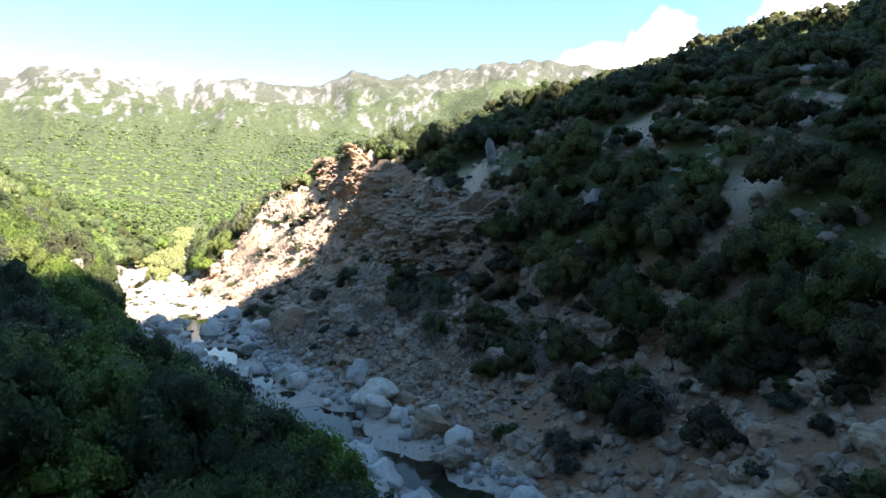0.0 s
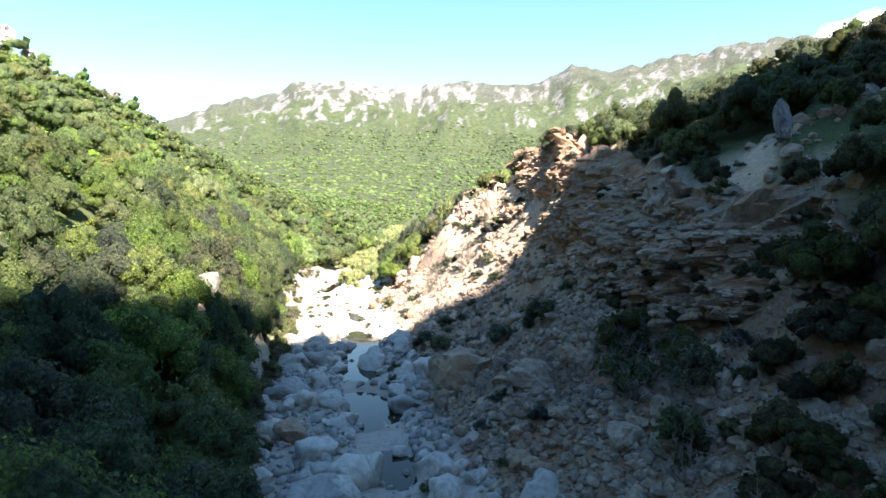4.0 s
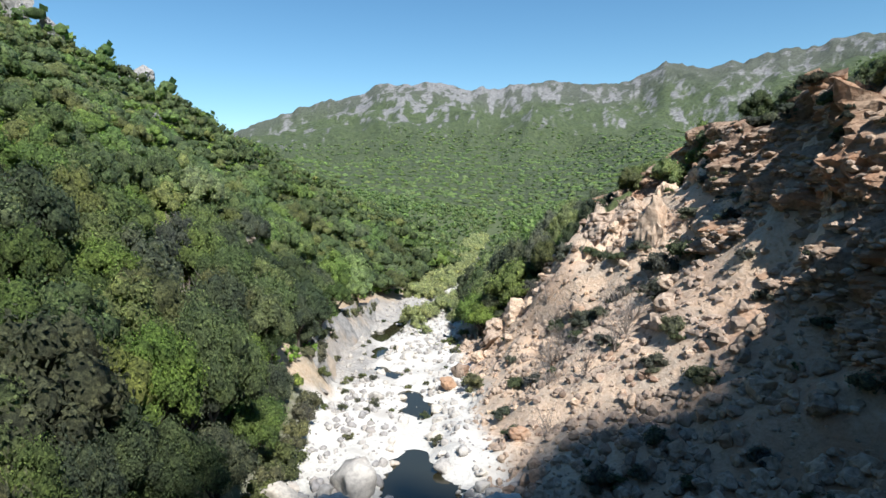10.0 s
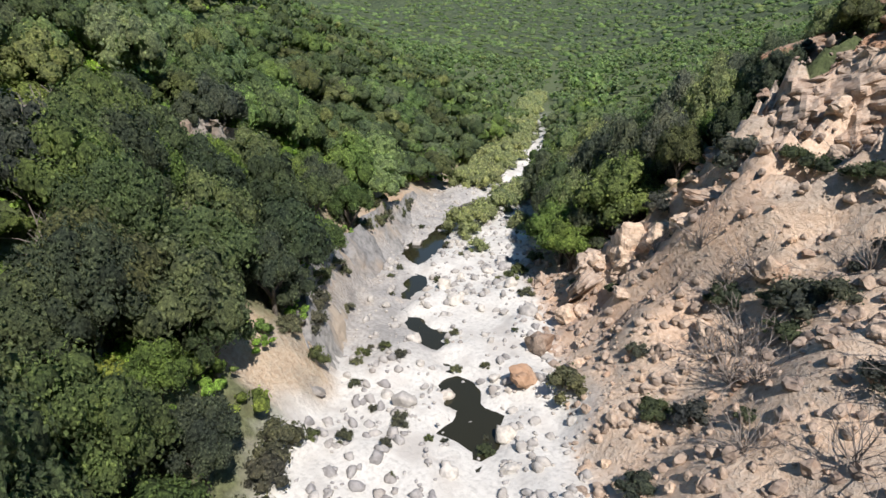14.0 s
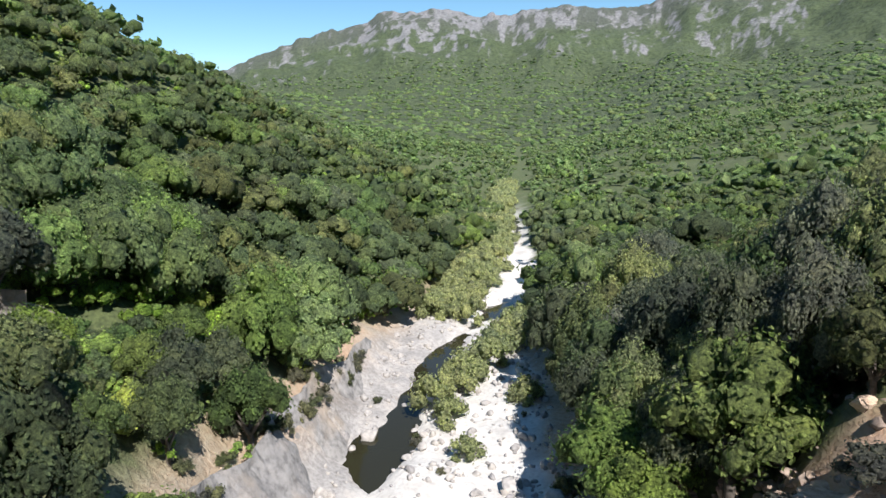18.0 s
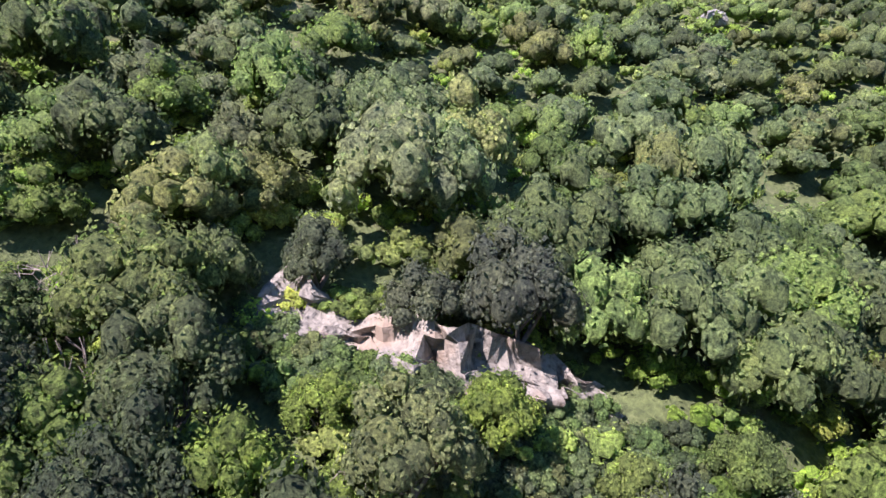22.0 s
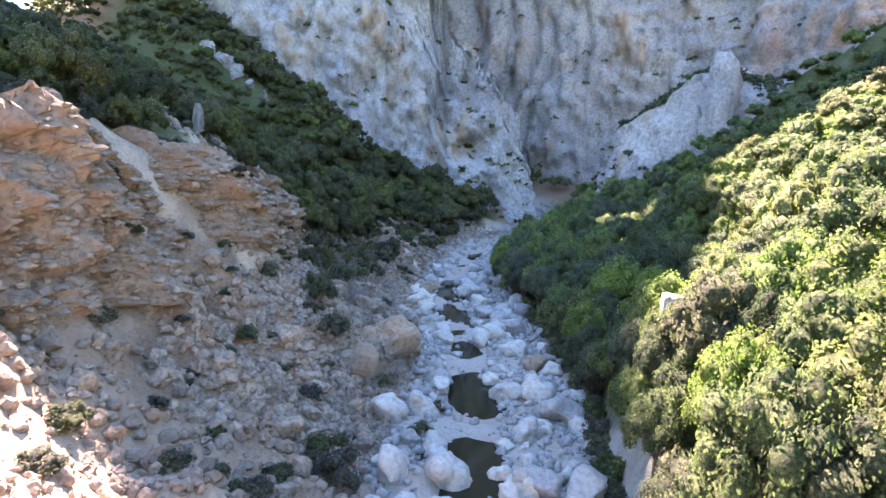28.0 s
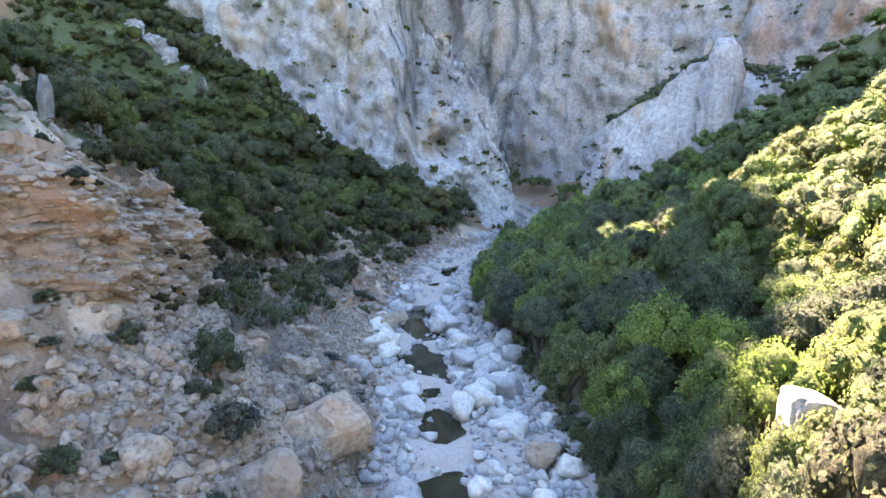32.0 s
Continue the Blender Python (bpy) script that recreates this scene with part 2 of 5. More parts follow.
def height(x, y, fine=True):
    shape = np.shape(x)
    x, y = np.ravel(np.asarray(x, float)), np.ravel(np.asarray(y, float))
    q, bed, half, d = stream_coords(x, y)
    ad = np.abs(d) + 1.3 * fbm(x / 9, y / 9, 3.0, 2, 5) * smooth(2, 9, np.abs(d))
    h = bed + np.where(d > 0, lookup(1, q, ad), lookup(-1, q, ad))
    near_gorge = (d > 6) & (y < 40) & (x < 175)
    lift = np.maximum(talus(x, y, bed, d) - h, 0)
    h = h + np.where(near_gorge, lift * (1 - smooth(20, 40, y)), 0)
    b = bare(q, d)
    slope_amt = smooth(6, 14, np.abs(d))
    h = h + slope_amt * (1.2 * fbm(x / 16, y / 16, 0.0, 3, 11) + smooth(40, 160, np.abs(d)) * 5 * fbm(x / 70, y / 70, 1.0, 3, 12))
    # gullies and ribs in the eroded face
    ribs = np.abs(vnoise(q / 3.1 + 0.35 * np.sin(d / 3), d / 16, 0, 21))
    h = h + b * smooth(15, 22, d) * (ribs - 0.42) * 3.2 * smooth(38, 50, q)
    crag = smooth(85.5, 88.5, q) * (1 - smooth(96.5, 98.5, q + 0.2 * (12 - d))) * smooth(8.5, 10.5, d) * (1 - smooth(22, 25, d))
    fold = q / 2.3 + 0.5 * np.sin(d / 2.1) + 0.12 * d
    h = h + crag * (2.7 * (1 - np.minimum(1, 2.3 * np.abs(vnoise(fold, d / 6.5, 0, 27)))) + 1.1 * (1 - np.minimum(1, 2.0 * np.abs(vnoise(fold * 1.9, d / 2.6, 0, 29)))) - 0.4)
    if fine:
        h = h + b * (0.75 * np.abs(fbm(x / 4.2, y / 4.2, h / 4.2, 2, 31)) + 0.25 * fbm(x / 1.9, y / 1.9, h / 1.9, 1, 33))
        bedm = 1 - smooth(5.5, 9, np.abs(d))
        h = h + bedm * (0.35 * fbm(x / 4.0, y / 4.0, 0, 3, 41) + 0.10 * fbm(x / 1.7, y / 1.7, 0, 1, 43))
        # the channel the water stands in
        ch = d - np.interp(q, CH_Q, CH_D)
        deep = np.interp(q, [18, 25, 74, 80], [1.05, 1.7, 1.7, 1.0])
        h = h - deep * np.exp(-(ch / ((1.5 - 0.35 * (q > 90)) + 0.5 * vnoise(q / 3.0, 3.5, 0, 52))) ** 2) * (0.65 + 0.75 * vnoise(q / 4.5, 0.5, 0, 51)) * (1 - smooth(200, 260, q))
    return h.reshape(shape)


CH_Q = [-60, -14, 20, 30, 44, 52.5, 58, 66, 73, 82, 87, 93.5, 97, 107.5, 115, 122, 130, 142, 160, 230]
CH_D = [0, 0.5, 3, 3.7, 2.4, 2.8, 1.9, 2.4, 2.1, 1.7, 1.9, -1.2, -3.2, -3.3, -2.4, -1.7, 1.0, 3.4, 1.0, 0]


# ---- materials ----
def material(name):
    m = bpy.data.materials.new(name)
    m.use_nodes = True
    return m, m.node_tree, m.node_tree.nodes["Principled BSDF"]


def nd(t, kind, **inputs):
    n = t.nodes.new("ShaderNode" + kind)
    for k, v in inputs.items():
        n.inputs[k.replace("_", " ")].default_value = v
    return n


def ramp(t, src, stops):
    r = t.nodes.new("ShaderNodeValToRGB")
    el = r.color_ramp.elements
    while len(el) < len(stops):
        el.new(0.5)
    for e, (p, c) in zip(el, stops):
        e.position, e.color = p, (*c, 1)
    t.links.new(src, r.inputs[0])
    return r.outputs[0]


def mixc(t, fac, a, b, mode='MIX'):
    n = t.nodes.new("ShaderNodeMix")
    n.data_type, n.blend_type = 'RGBA', mode
    for sock, v in ((n.inputs[0], fac), (n.inputs[6], a), (n.inputs[7], b)):
        if isinstance(v, bpy.types.NodeSocket):
            t.links.new(v, sock)
        else:
            sock.default_value = v if not isinstance(v, tuple) or len(v) == 4 else (*v, 1)
    return n.outputs[2]


def noise_tex(t, scale, detail=5.0, rough=0.55, coords=None):
    n = nd(t, "TexNoise", Scale=scale, Detail=detail, Roughness=rough)
    if coords is None:
        coords = t.nodes.new("ShaderNodeNewGeometry").outputs["Position"]
    t.links.new(coords, n.inputs["Vector"])
    return n.outputs[0]


def bump(t, bsdf, src, strength, dist):
    b = nd(t, "Bump", Strength=strength, Distance=dist)
    t.links.new(src, b.inputs["Height"])
    t.links.new(b.outputs[0], bsdf.inputs["Normal"])


def leaf_material(name, tones, rough=0.62):
    m, t, p = material(name)
    g = t.nodes.new("ShaderNodeNewGeometry")
    oi = t.nodes.new("ShaderNodeObjectInfo")
    at = t.nodes.new("ShaderNodeAttribute")
    at.attribute_name = "cover"
    tree = ramp(t, oi.outputs["Random"], [(i / (len(tones) - 1), (2.5 * c[0], 2.36 * c[1], 4.75 * c[2])) for i, c in enumerate(tones)])
    tree = mixc(t, 1.0, tree, at.outputs["Color"], 'MULTIPLY')
    leafy = ramp(t, g.outputs["Random Per Island"], [(0, (0.92, 0.93, 0.92)), (0.6, (1.05, 1.05, 1.03)), (1, (1.25, 1.22, 1.08))])
    col = mixc(t, 1.0, tree, leafy, 'MULTIPLY')
    tuft, spray = noise_tex(t, 7.0, 5, 0.8), noise_tex(t, 1.1, 3, 0.6)
    # dark gaps and lit leaves between tufts, painted as noise into the colour
    col = mixc(t, 1.0, col, ramp(t, tuft, [(0.36, (0.30, 0.32, 0.32)), (0.50, (0.92, 0.92, 0.92)), (0.64, (1.85, 1.78, 1.55))]), 'MULTIPLY')
    col = mixc(t, 1.0, col, ramp(t, spray, [(0.36, (0.66, 0.68, 0.72)), (0.64, (1.3, 1.28, 1.12))]), 'MULTIPLY')
    bump(t, p, tuft, 1.0, 0.25)
    big = ramp(t, noise_tex(t, 0.13, 2), [(0.35, (0.85, 0.9, 0.85)), (0.65, (1.12, 1.08, 0.95))])
    t.links.new(mixc(t, 1.0, col, big, 'MULTIPLY'), p.inputs["Base Color"])
    p.inputs["Roughness"].default_value = rough
    p.inputs["Specular IOR Level"].default_value = 0.25
    tr = nd(t, "BsdfTranslucent")
    t.links.new(mixc(t, 1.0, col, (0.94, 1.12, 0.80), 'MULTIPLY'), tr.inputs[0])
    mx = nd(t, "MixShader", Fac=0.35)
    t.links.new(p.outputs[0], mx.inputs[1])
    t.links.new(tr.outputs[0], mx.inputs[2])
    t.links.new(mx.outputs[0], t.nodes["Material Output"].inputs[0])
    return m


OAK = leaf_material("oak_leaves", [(0.045, 0.062, 0.022), (0.060, 0.085, 0.026), (0.052, 0.066, 0.030), (0.085, 0.120, 0.030), (0.10, 0.135, 0.028), (0.062, 0.076, 0.036)])
SHRUB = leaf_material("shrub_leaves", [(0.052, 0.070, 0.026), (0.072, 0.095, 0.028), (0.064, 0.072, 0.040), (0.092, 0.108, 0.040)])
WILLOW = leaf_material("willow_leaves", [(0.165, 0.195, 0.056), (0.18, 0.205, 0.06), (0.145, 0.18, 0.056)])


def bark_material(name, c1, c2):
    m, t, p = material(name)
    n = noise_tex(t, 6, 4)
    t.links.new(ramp(t, n, [(0.3, c1), (0.7, c2)]), p.inputs["Base Color"])
    p.inputs["Roughness"].default_value = 0.9
    bump(t, p, n, 0.5, 0.05)
    return m


BARK = bark_material("bark", (0.06, 0.05, 0.04), (0.16, 0.14, 0.12))
DRY = bark_material("dry_twigs", (0.20, 0.17, 0.15), (0.34, 0.30, 0.27))


def rock_material(name, dark, light, stain, bump_d=0.12, scale=1.0, stain_at=0.62):
    m, t, p = material(name)
    n1, n2, n3 = noise_tex(t, 0.35 * scale, 6), noise_tex(t, 3.2 * scale, 6, 0.65), noise_tex(t, 0.09 * scale, 4)
    oi = t.nodes.new("ShaderNodeObjectInfo")
    col = ramp(t, n2, [(0.3, dark), (0.55, light), (0.8, tuple(min(1, c * 1.15) for c in light))])
    col = mixc(t, ramp(t, n1, [(stain_at - 0.07, (0, 0, 0)), (stain_at + 0.08, (0.75, 0.75, 0.75))]), col, stain)
    col = mixc(t, 1.0, col, ramp(t, n3, [(0.35, (0.86, 0.86, 0.88)), (0.65, (1.08, 1.06, 1.02))]), 'MULTIPLY')
    col = mixc(t, 1.0, col, ramp(t, oi.outputs["Random"], [(0, (0.66, 0.66, 0.68)), (0.5, (0.95, 0.95, 0.95)), (1, (1.08, 1.04, 0.99))]), 'MULTIPLY')
    each = t.nodes.new("ShaderNodeNewGeometry").outputs["Random Per Island"]
    col = mixc(t, 1.0, col, ramp(t, each, [(0, (0.72, 0.72, 0.73)), (0.5, (0.96, 0.96, 0.96)), (1, (1.06, 1.04, 1.0))]), 'MULTIPLY')
    t.links.new(col, p.inputs["Base Color"])
    p.inputs["Roughness"].default_value = 0.88
    bump(t, p, n2, 0.7, bump_d)
    return m


LIMESTONE = rock_material("river_limestone", (0.36, 0.35, 0.335), (0.60, 0.585, 0.555), (0.50, 0.44, 0.38), stain_at=0.66)
TANROCK = rock_material("tan_rock", (0.34, 0.25, 0.185), (0.63, 0.51, 0.405), (0.52, 0.31, 0.19))
GREYROCK = rock_material("grey_rock", (0.16, 0.122, 0.095), (0.41, 0.328, 0.262), (0.38, 0.235, 0.15), stain_at=0.57)


def cliff_material(name, tone):
    """Pale limestone with dark upright streaks, cracks and ochre stains."""
    m, t, p = material(name)
    pos = t.nodes.new("ShaderNodeNewGeometry").outputs["Position"]
    stretch = nd(t, "Mapping")
    stretch.inputs["Scale"].default_value = (1, 1, 0.16)
    t.links.new(pos, stretch.inputs[0])
    streak = noise_tex(t, 0.45, 6, 0.6, stretch.outputs[0])
    fine, mid, wide = noise_tex(t, 1.1, 8, 0.68), noise_tex(t, 0.16, 6, 0.6), noise_tex(t, 0.055, 4)
    tall = nd(t, "Mapping")
    tall.inputs["Scale"].default_value = (1, 1, 0.3)
    t.links.new(pos, tall.inputs[0])
    rust = noise_tex(t, 0.10, 5, 0.6, tall.outputs[0])
    col = ramp(t, fine, [(0.32, (0.27, 0.27, 0.275)), (0.5, (0.47, 0.47, 0.46)), (0.68, (0.62, 0.615, 0.60))])
    col = mixc(t, ramp(t, streak, [(0.55, (0, 0, 0)), (0.68, (0.55, 0.55, 0.55))]), col, (0.20, 0.20, 0.205))
    col = mixc(t, ramp(t, rust, [(0.54, (0, 0, 0)), (0.64, (0.7, 0.7, 0.7))]), col, ramp(t, streak, [(0.4, (0.54, 0.40, 0.28)), (0.6, (0.42, 0.28, 0.18))]))
    col = mixc(t, ramp(t, mid, [(0.59, (0, 0, 0)), (0.67, (0.7, 0.7, 0.7))]), col, (0.12, 0.13, 0.095))
    col = mixc(t, 1.0, col, ramp(t, wide, [(0.35, (0.82, 0.82, 0.85)), (0.65, (1.1, 1.08, 1.04))]), 'MULTIPLY')
    col = mixc(t, 1.0, col, tone, 'MULTIPLY')
    t.links.new(col, p.inputs["Base Color"])
    p.inputs["Roughness"].default_value = 0.9
    bump(t, p, fine, 1.0, 0.6)
    return m


CLIFFROCK = cliff_material("cliff_limestone", (1, 1, 1))
# cliff limestone dimmed in colour for the back wall's shaded recess
GORGEROCK = cliff_material("dimmed_gorge_limestone", (0.84, 0.83, 0.82))


def ground_material():
    """Forest soil, bare eroded earth and pale river gravel, chosen by the painted ground cover."""
    m, t, p = material("valley_ground")
    a = t.nodes.new("ShaderNodeAttribute")
    a.attribute_name = "cover"
    sep = t.nodes.new("ShaderNodeSeparateColor")
    t.links.new(a.outputs["Color"], sep.inputs[0])
    n1, n2, n3 = noise_tex(t, 0.5, 6), noise_tex(t, 4.0, 6, 0.65), noise_tex(t, 0.08, 4)
    forest = ramp(t, n2, [(0.3, (0.042, 0.058, 0.022)), (0.7, (0.12, 0.155, 0.055))])
    forest = mixc(t, ramp(t, n1, [(0.55, (0, 0, 0)), (0.75, (0.5, 0.5, 0.5))]), forest, (0.22, 0.19, 0.14))
    earth = ramp(t, n2, [(0.25, (0.44, 0.308, 0.21)), (0.5, (0.65, 0.495, 0.365)), (0.75, (0.75, 0.625, 0.50))])
    earth = mixc(t, ramp(t, n1, [(0.45, (0, 0, 0)), (0.62, (0.8, 0.8, 0.8))]), earth, ramp(t, n2, [(0.3, (0.31, 0.255, 0.205)), (0.7, (0.53, 0.455, 0.375))]))
    earth = mixc(t, ramp(t, n3, [(0.48, (0, 0, 0)), (0.64, (0.5, 0.5, 0.5))]), earth, (0.50, 0.29, 0.18))
    gravel = ramp(t, n2, [(0.25, (0.41, 0.40, 0.375)), (0.5, (0.61, 0.598, 0.56)), (0.8, (0.72, 0.708, 0.665))])
    gravel = mixc(t, ramp(t, n1, [(0.5, (0, 0, 0)), (0.66, (0.6, 0.6, 0.6))]), gravel, (0.43, 0.40, 0.365))
    col = mixc(t, sep.outputs[0], forest, earth)
    scree = ramp(t, n2, [(0.25, (0.14, 0.086, 0.056)), (0.5, (0.29, 0.187, 0.125)), (0.8, (0.41, 0.295, 0.21))])
    scree = mixc(t, ramp(t, n1, [(0.46, (0, 0, 0)), (0.6, (0.7, 0.7, 0.7))]), scree, (0.36, 0.185, 0.10))
    col = mixc(t, sep.outputs[2], col, scree)
    col = mixc(t, sep.outputs[1], col, gravel)
    scoured = ramp(t, n1, [(0.35, (0.25, 0.245, 0.24)), (0.55, (0.40, 0.385, 0.365)), (0.7, (0.49, 0.44, 0.38))])
    scoured = mixc(t, ramp(t, n2, [(0.35, (0.7, 0.7, 0.7)), (0.6, (0, 0, 0))]), scoured, (0.19, 0.18, 0.17))
    col = mixc(t, a.outputs["Alpha"], col, scoured)
    t.links.new(col, p.inputs["Base Color"])
    p.inputs["Roughness"].default_value = 0.93
    mul = nd(t, "Math")
    mul.operation = 'MULTIPLY'
    t.links.new(n2, mul.inputs[0])
    even = nd(t, "MapRange")
    even.inputs[3].default_value, even.inputs[4].default_value = 1.0, 0.35
    t.links.new(sep.outputs[1], even.inputs[0])
    t.links.new(even.outputs[0], mul.inputs[1])
    bump(t, p, mul.outputs[0], 0.85, 0.2)
    return m


GROUND = ground_material()


def mountain_material():
    m, t, p = material("mountain_scrub_and_rock")
    a = t.nodes.new("ShaderNodeAttribute")
    a.attribute_name = "cover"
    sep = t.nodes.new("ShaderNodeSeparateColor")
    t.links.new(a.outputs["Color"], sep.inputs[0])
    stretch = nd(t, "Mapping")
    stretch.inputs["Scale"].default_value = (1, 0.7, 1)
    t.links.new(t.nodes.new("ShaderNodeNewGeometry").outputs["Position"], stretch.inputs[0])
    fine, mid = noise_tex(t, 0.16, 6, 0.75), noise_tex(t, 0.075, 10, 0.9, stretch.outputs[0])
    green = ramp(t, fine, [(0.38, (0.035, 0.055, 0.025)), (0.62, (0.108, 0.142, 0.062))])
    high = ramp(t, fine, [(0.35, (0.050, 0.062, 0.048)), (0.65, (0.125, 0.135, 0.105))])
    rock = ramp(t, fine, [(0.35, (0.11, 0.115, 0.12)), (0.65, (0.33, 0.325, 0.32))])
    col = mixc(t, sep.outputs[1], green, high)
    f = nd(t, "Math")
    f.operation = 'ADD'
    t.links.new(sep.outputs[0], f.inputs[0])
    t.links.new(mid, f.inputs[1])
    t.links.new(mixc(t, ramp(t, f.outputs[0], [(0.66, (0, 0, 0)), (0.86, (1, 1, 1))]), col, rock), p.inputs["Base Color"])
    p.inputs["Roughness"].default_value = 0.95
    bump(t, p, fine, 1.0, 5.0)
    return m


MOUNTAIN = mountain_material()


def water_material():
    m, t, p = material("still_water")
    p.inputs["Base Color"].default_value = (0.026, 0.025, 0.014, 1)
    p.inputs["Roughness"].default_value = 0.04
    p.inputs["IOR"].default_value = 1.33
    bump(t, p, noise_tex(t, 2.5, 3), 0.08, 0.03)
    return m


WATER = water_material()


# ---- mesh helpers ----
def mesh_from(name, verts, faces, mat, smooth_shade=True):
    me = bpy.data.meshes.new(name)
    me.from_pydata(np.asarray(verts).tolist(), [], faces if isinstance(faces, list) else faces.tolist())
    me.materials.append(mat)
    if smooth_shade:
        me.shade_smooth()
    return me


def grid_faces(nu, nv):
    i = np.arange(nu - 1)[:, None] * nv + np.arange(nv - 1)[None, :]
    i = i.ravel()
    return np.stack([i, i + nv, i + nv + 1, i + 1], 1)


def paint(me, cols):
    at = me.color_attributes.new("cover", 'FLOAT_COLOR', 'POINT')
    at.data.foreach_set("color", (cols if cols.shape[1] == 4 else np.column_stack([cols, np.ones(len(cols))])).astype(np.float32).ravel())


def put(name, me, label, category, group="", kind="", m=None, parent=None):
    ob = new(name, me)
    if m is not None:
        ob.matrix_world = m
    if parent is not None:
        ob.parent = parent
    return tagged(ob, label, category, group, kind)


# ---- the valley's ground ----
def lines(lo, hi, step, far):
    inner = np.arange(lo, hi + step / 2, step)
    out, a, g = [], 0.0, step
    while a < far:
        g *= 1.13
        a += min(g, 22)
        out.append(a)
    out = np.array(out)
    return np.r_[lo - out[::-1], inner, inner[-1] + out]


gx, gy = lines(-112, 44, 0.6, 760), lines(-34, 172, 0.6, 760)
GX, GY = np.meshgrid(gx, gy, indexing='ij')
GZ = height(GX, GY)
gq, gbed, ghalf, gd = stream_coords(GX, GY)
cov = np.zeros((GX.size, 3))
cov[:, 0] = bare(gq, gd)
wobble = 0.9 * fbm(GX.ravel() / 3.0, GY.ravel() / 3.0, 0, 3, 61)
left_bank = (gd < 0) * smooth(85, 92, gq) * (1 - smooth(118, 124, gq)) * (1 - smooth(9.0, 11, -gd + wobble))
cov[:, 0] = np.maximum(cov[:, 0], left_bank * 0.7)
margin = (1 - smooth(1.5, 4.5, np.abs(gd) - ghalf + 1.5 * wobble)) * 0.75 * (1 - smooth(130, 150, gq)) * np.where((gd < 0) & (gq < 84), 0.12, 1.0)
earthy = smooth(-0.05, 0.25, vnoise(GX.ravel() / 6.0, GY.ravel() / 6.0, 0, 63)) * (gd > 8) * (gd < 60) * smooth(0, 8, gq) * (1 - smooth(46, 54, gq)) * 0.85
cov[:, 0] = np.maximum(cov[:, 0], earthy)
cov[:, 1] = np.maximum(cov[:, 1], 0.5 * (1 - smooth(-42, -34, gq)) * (np.abs(gd) < 70))
cov[:, 0] = np.maximum(cov[:, 0], margin)
cov[:, 1] = (1 - smooth(-0.6, 0.6, np.abs(gd) - ghalf + wobble)) * (1 - smooth(165, 225, gq))
scree = smooth(-30, -20, gq) * (1 - smooth(64, 74, gq)) * smooth(5, 7, gd) * (1 - smooth(21, 25, gd + 2 * wobble))
# the coarser upstream bed, its gravel also darkened for the gorge's shade
coarse_shaded = 1 - smooth(66, 76, gq)
cov[:, 1] *= 1 - 0.5 * coarse_shaded
cov[:, 2] = np.maximum(np.maximum(scree * smooth(-0.85, -0.25, wobble), 1 - smooth(-42, -34, gq)), coarse_shaded * (np.abs(gd) < 7))
ground_me = mesh_from("ground", np.column_stack([GX.ravel(), GY.ravel(), GZ.ravel()]), grid_faces(len(gx), len(gy)), GROUND)
left_rock = smooth(-0.2, 0.8, np.interp(gq, CH_Q, CH_D) - gd + 0.8 * wobble) * smooth(88, 94, gq) * (1 - smooth(122, 132, gq)) * (1 - smooth(0.5, 2.5, -gd - ghalf))
paint(ground_me, np.column_stack([cov, 0.9 * left_rock]))
put("ground", ground_me, "valley ground of forest soil, bare tan earth and pale gravel", "ground", kind="structure")

# ---- far mountains round the valley ----
SKY_AZ = [-180, -100, -75, -62, -55, -52, -49.5, -47, -44.5, -42.3, -40, -38.4, -36, -32.5, -30, -27.3, -24, -18, -16, -14.3, -12.4, -9, -4.3, -1, 1.3, 5, 8.8, 12, 16, 30, 60, 100, 180]
SKY_EL = [4, 4, 4, 4.2, 4.4, 4.9, 6.2, 7.0, 7.8, 8.2, 8.6, 9.4, 9.6, 9.6, 9.3, 9.05, 9.4, 9.3, 9.5, 9.9, 10.75, 9.75, 10.4, 10.9, 11.4, 11.45, 10.75, 10.2, 9.5, 8, 6, 4, 4]


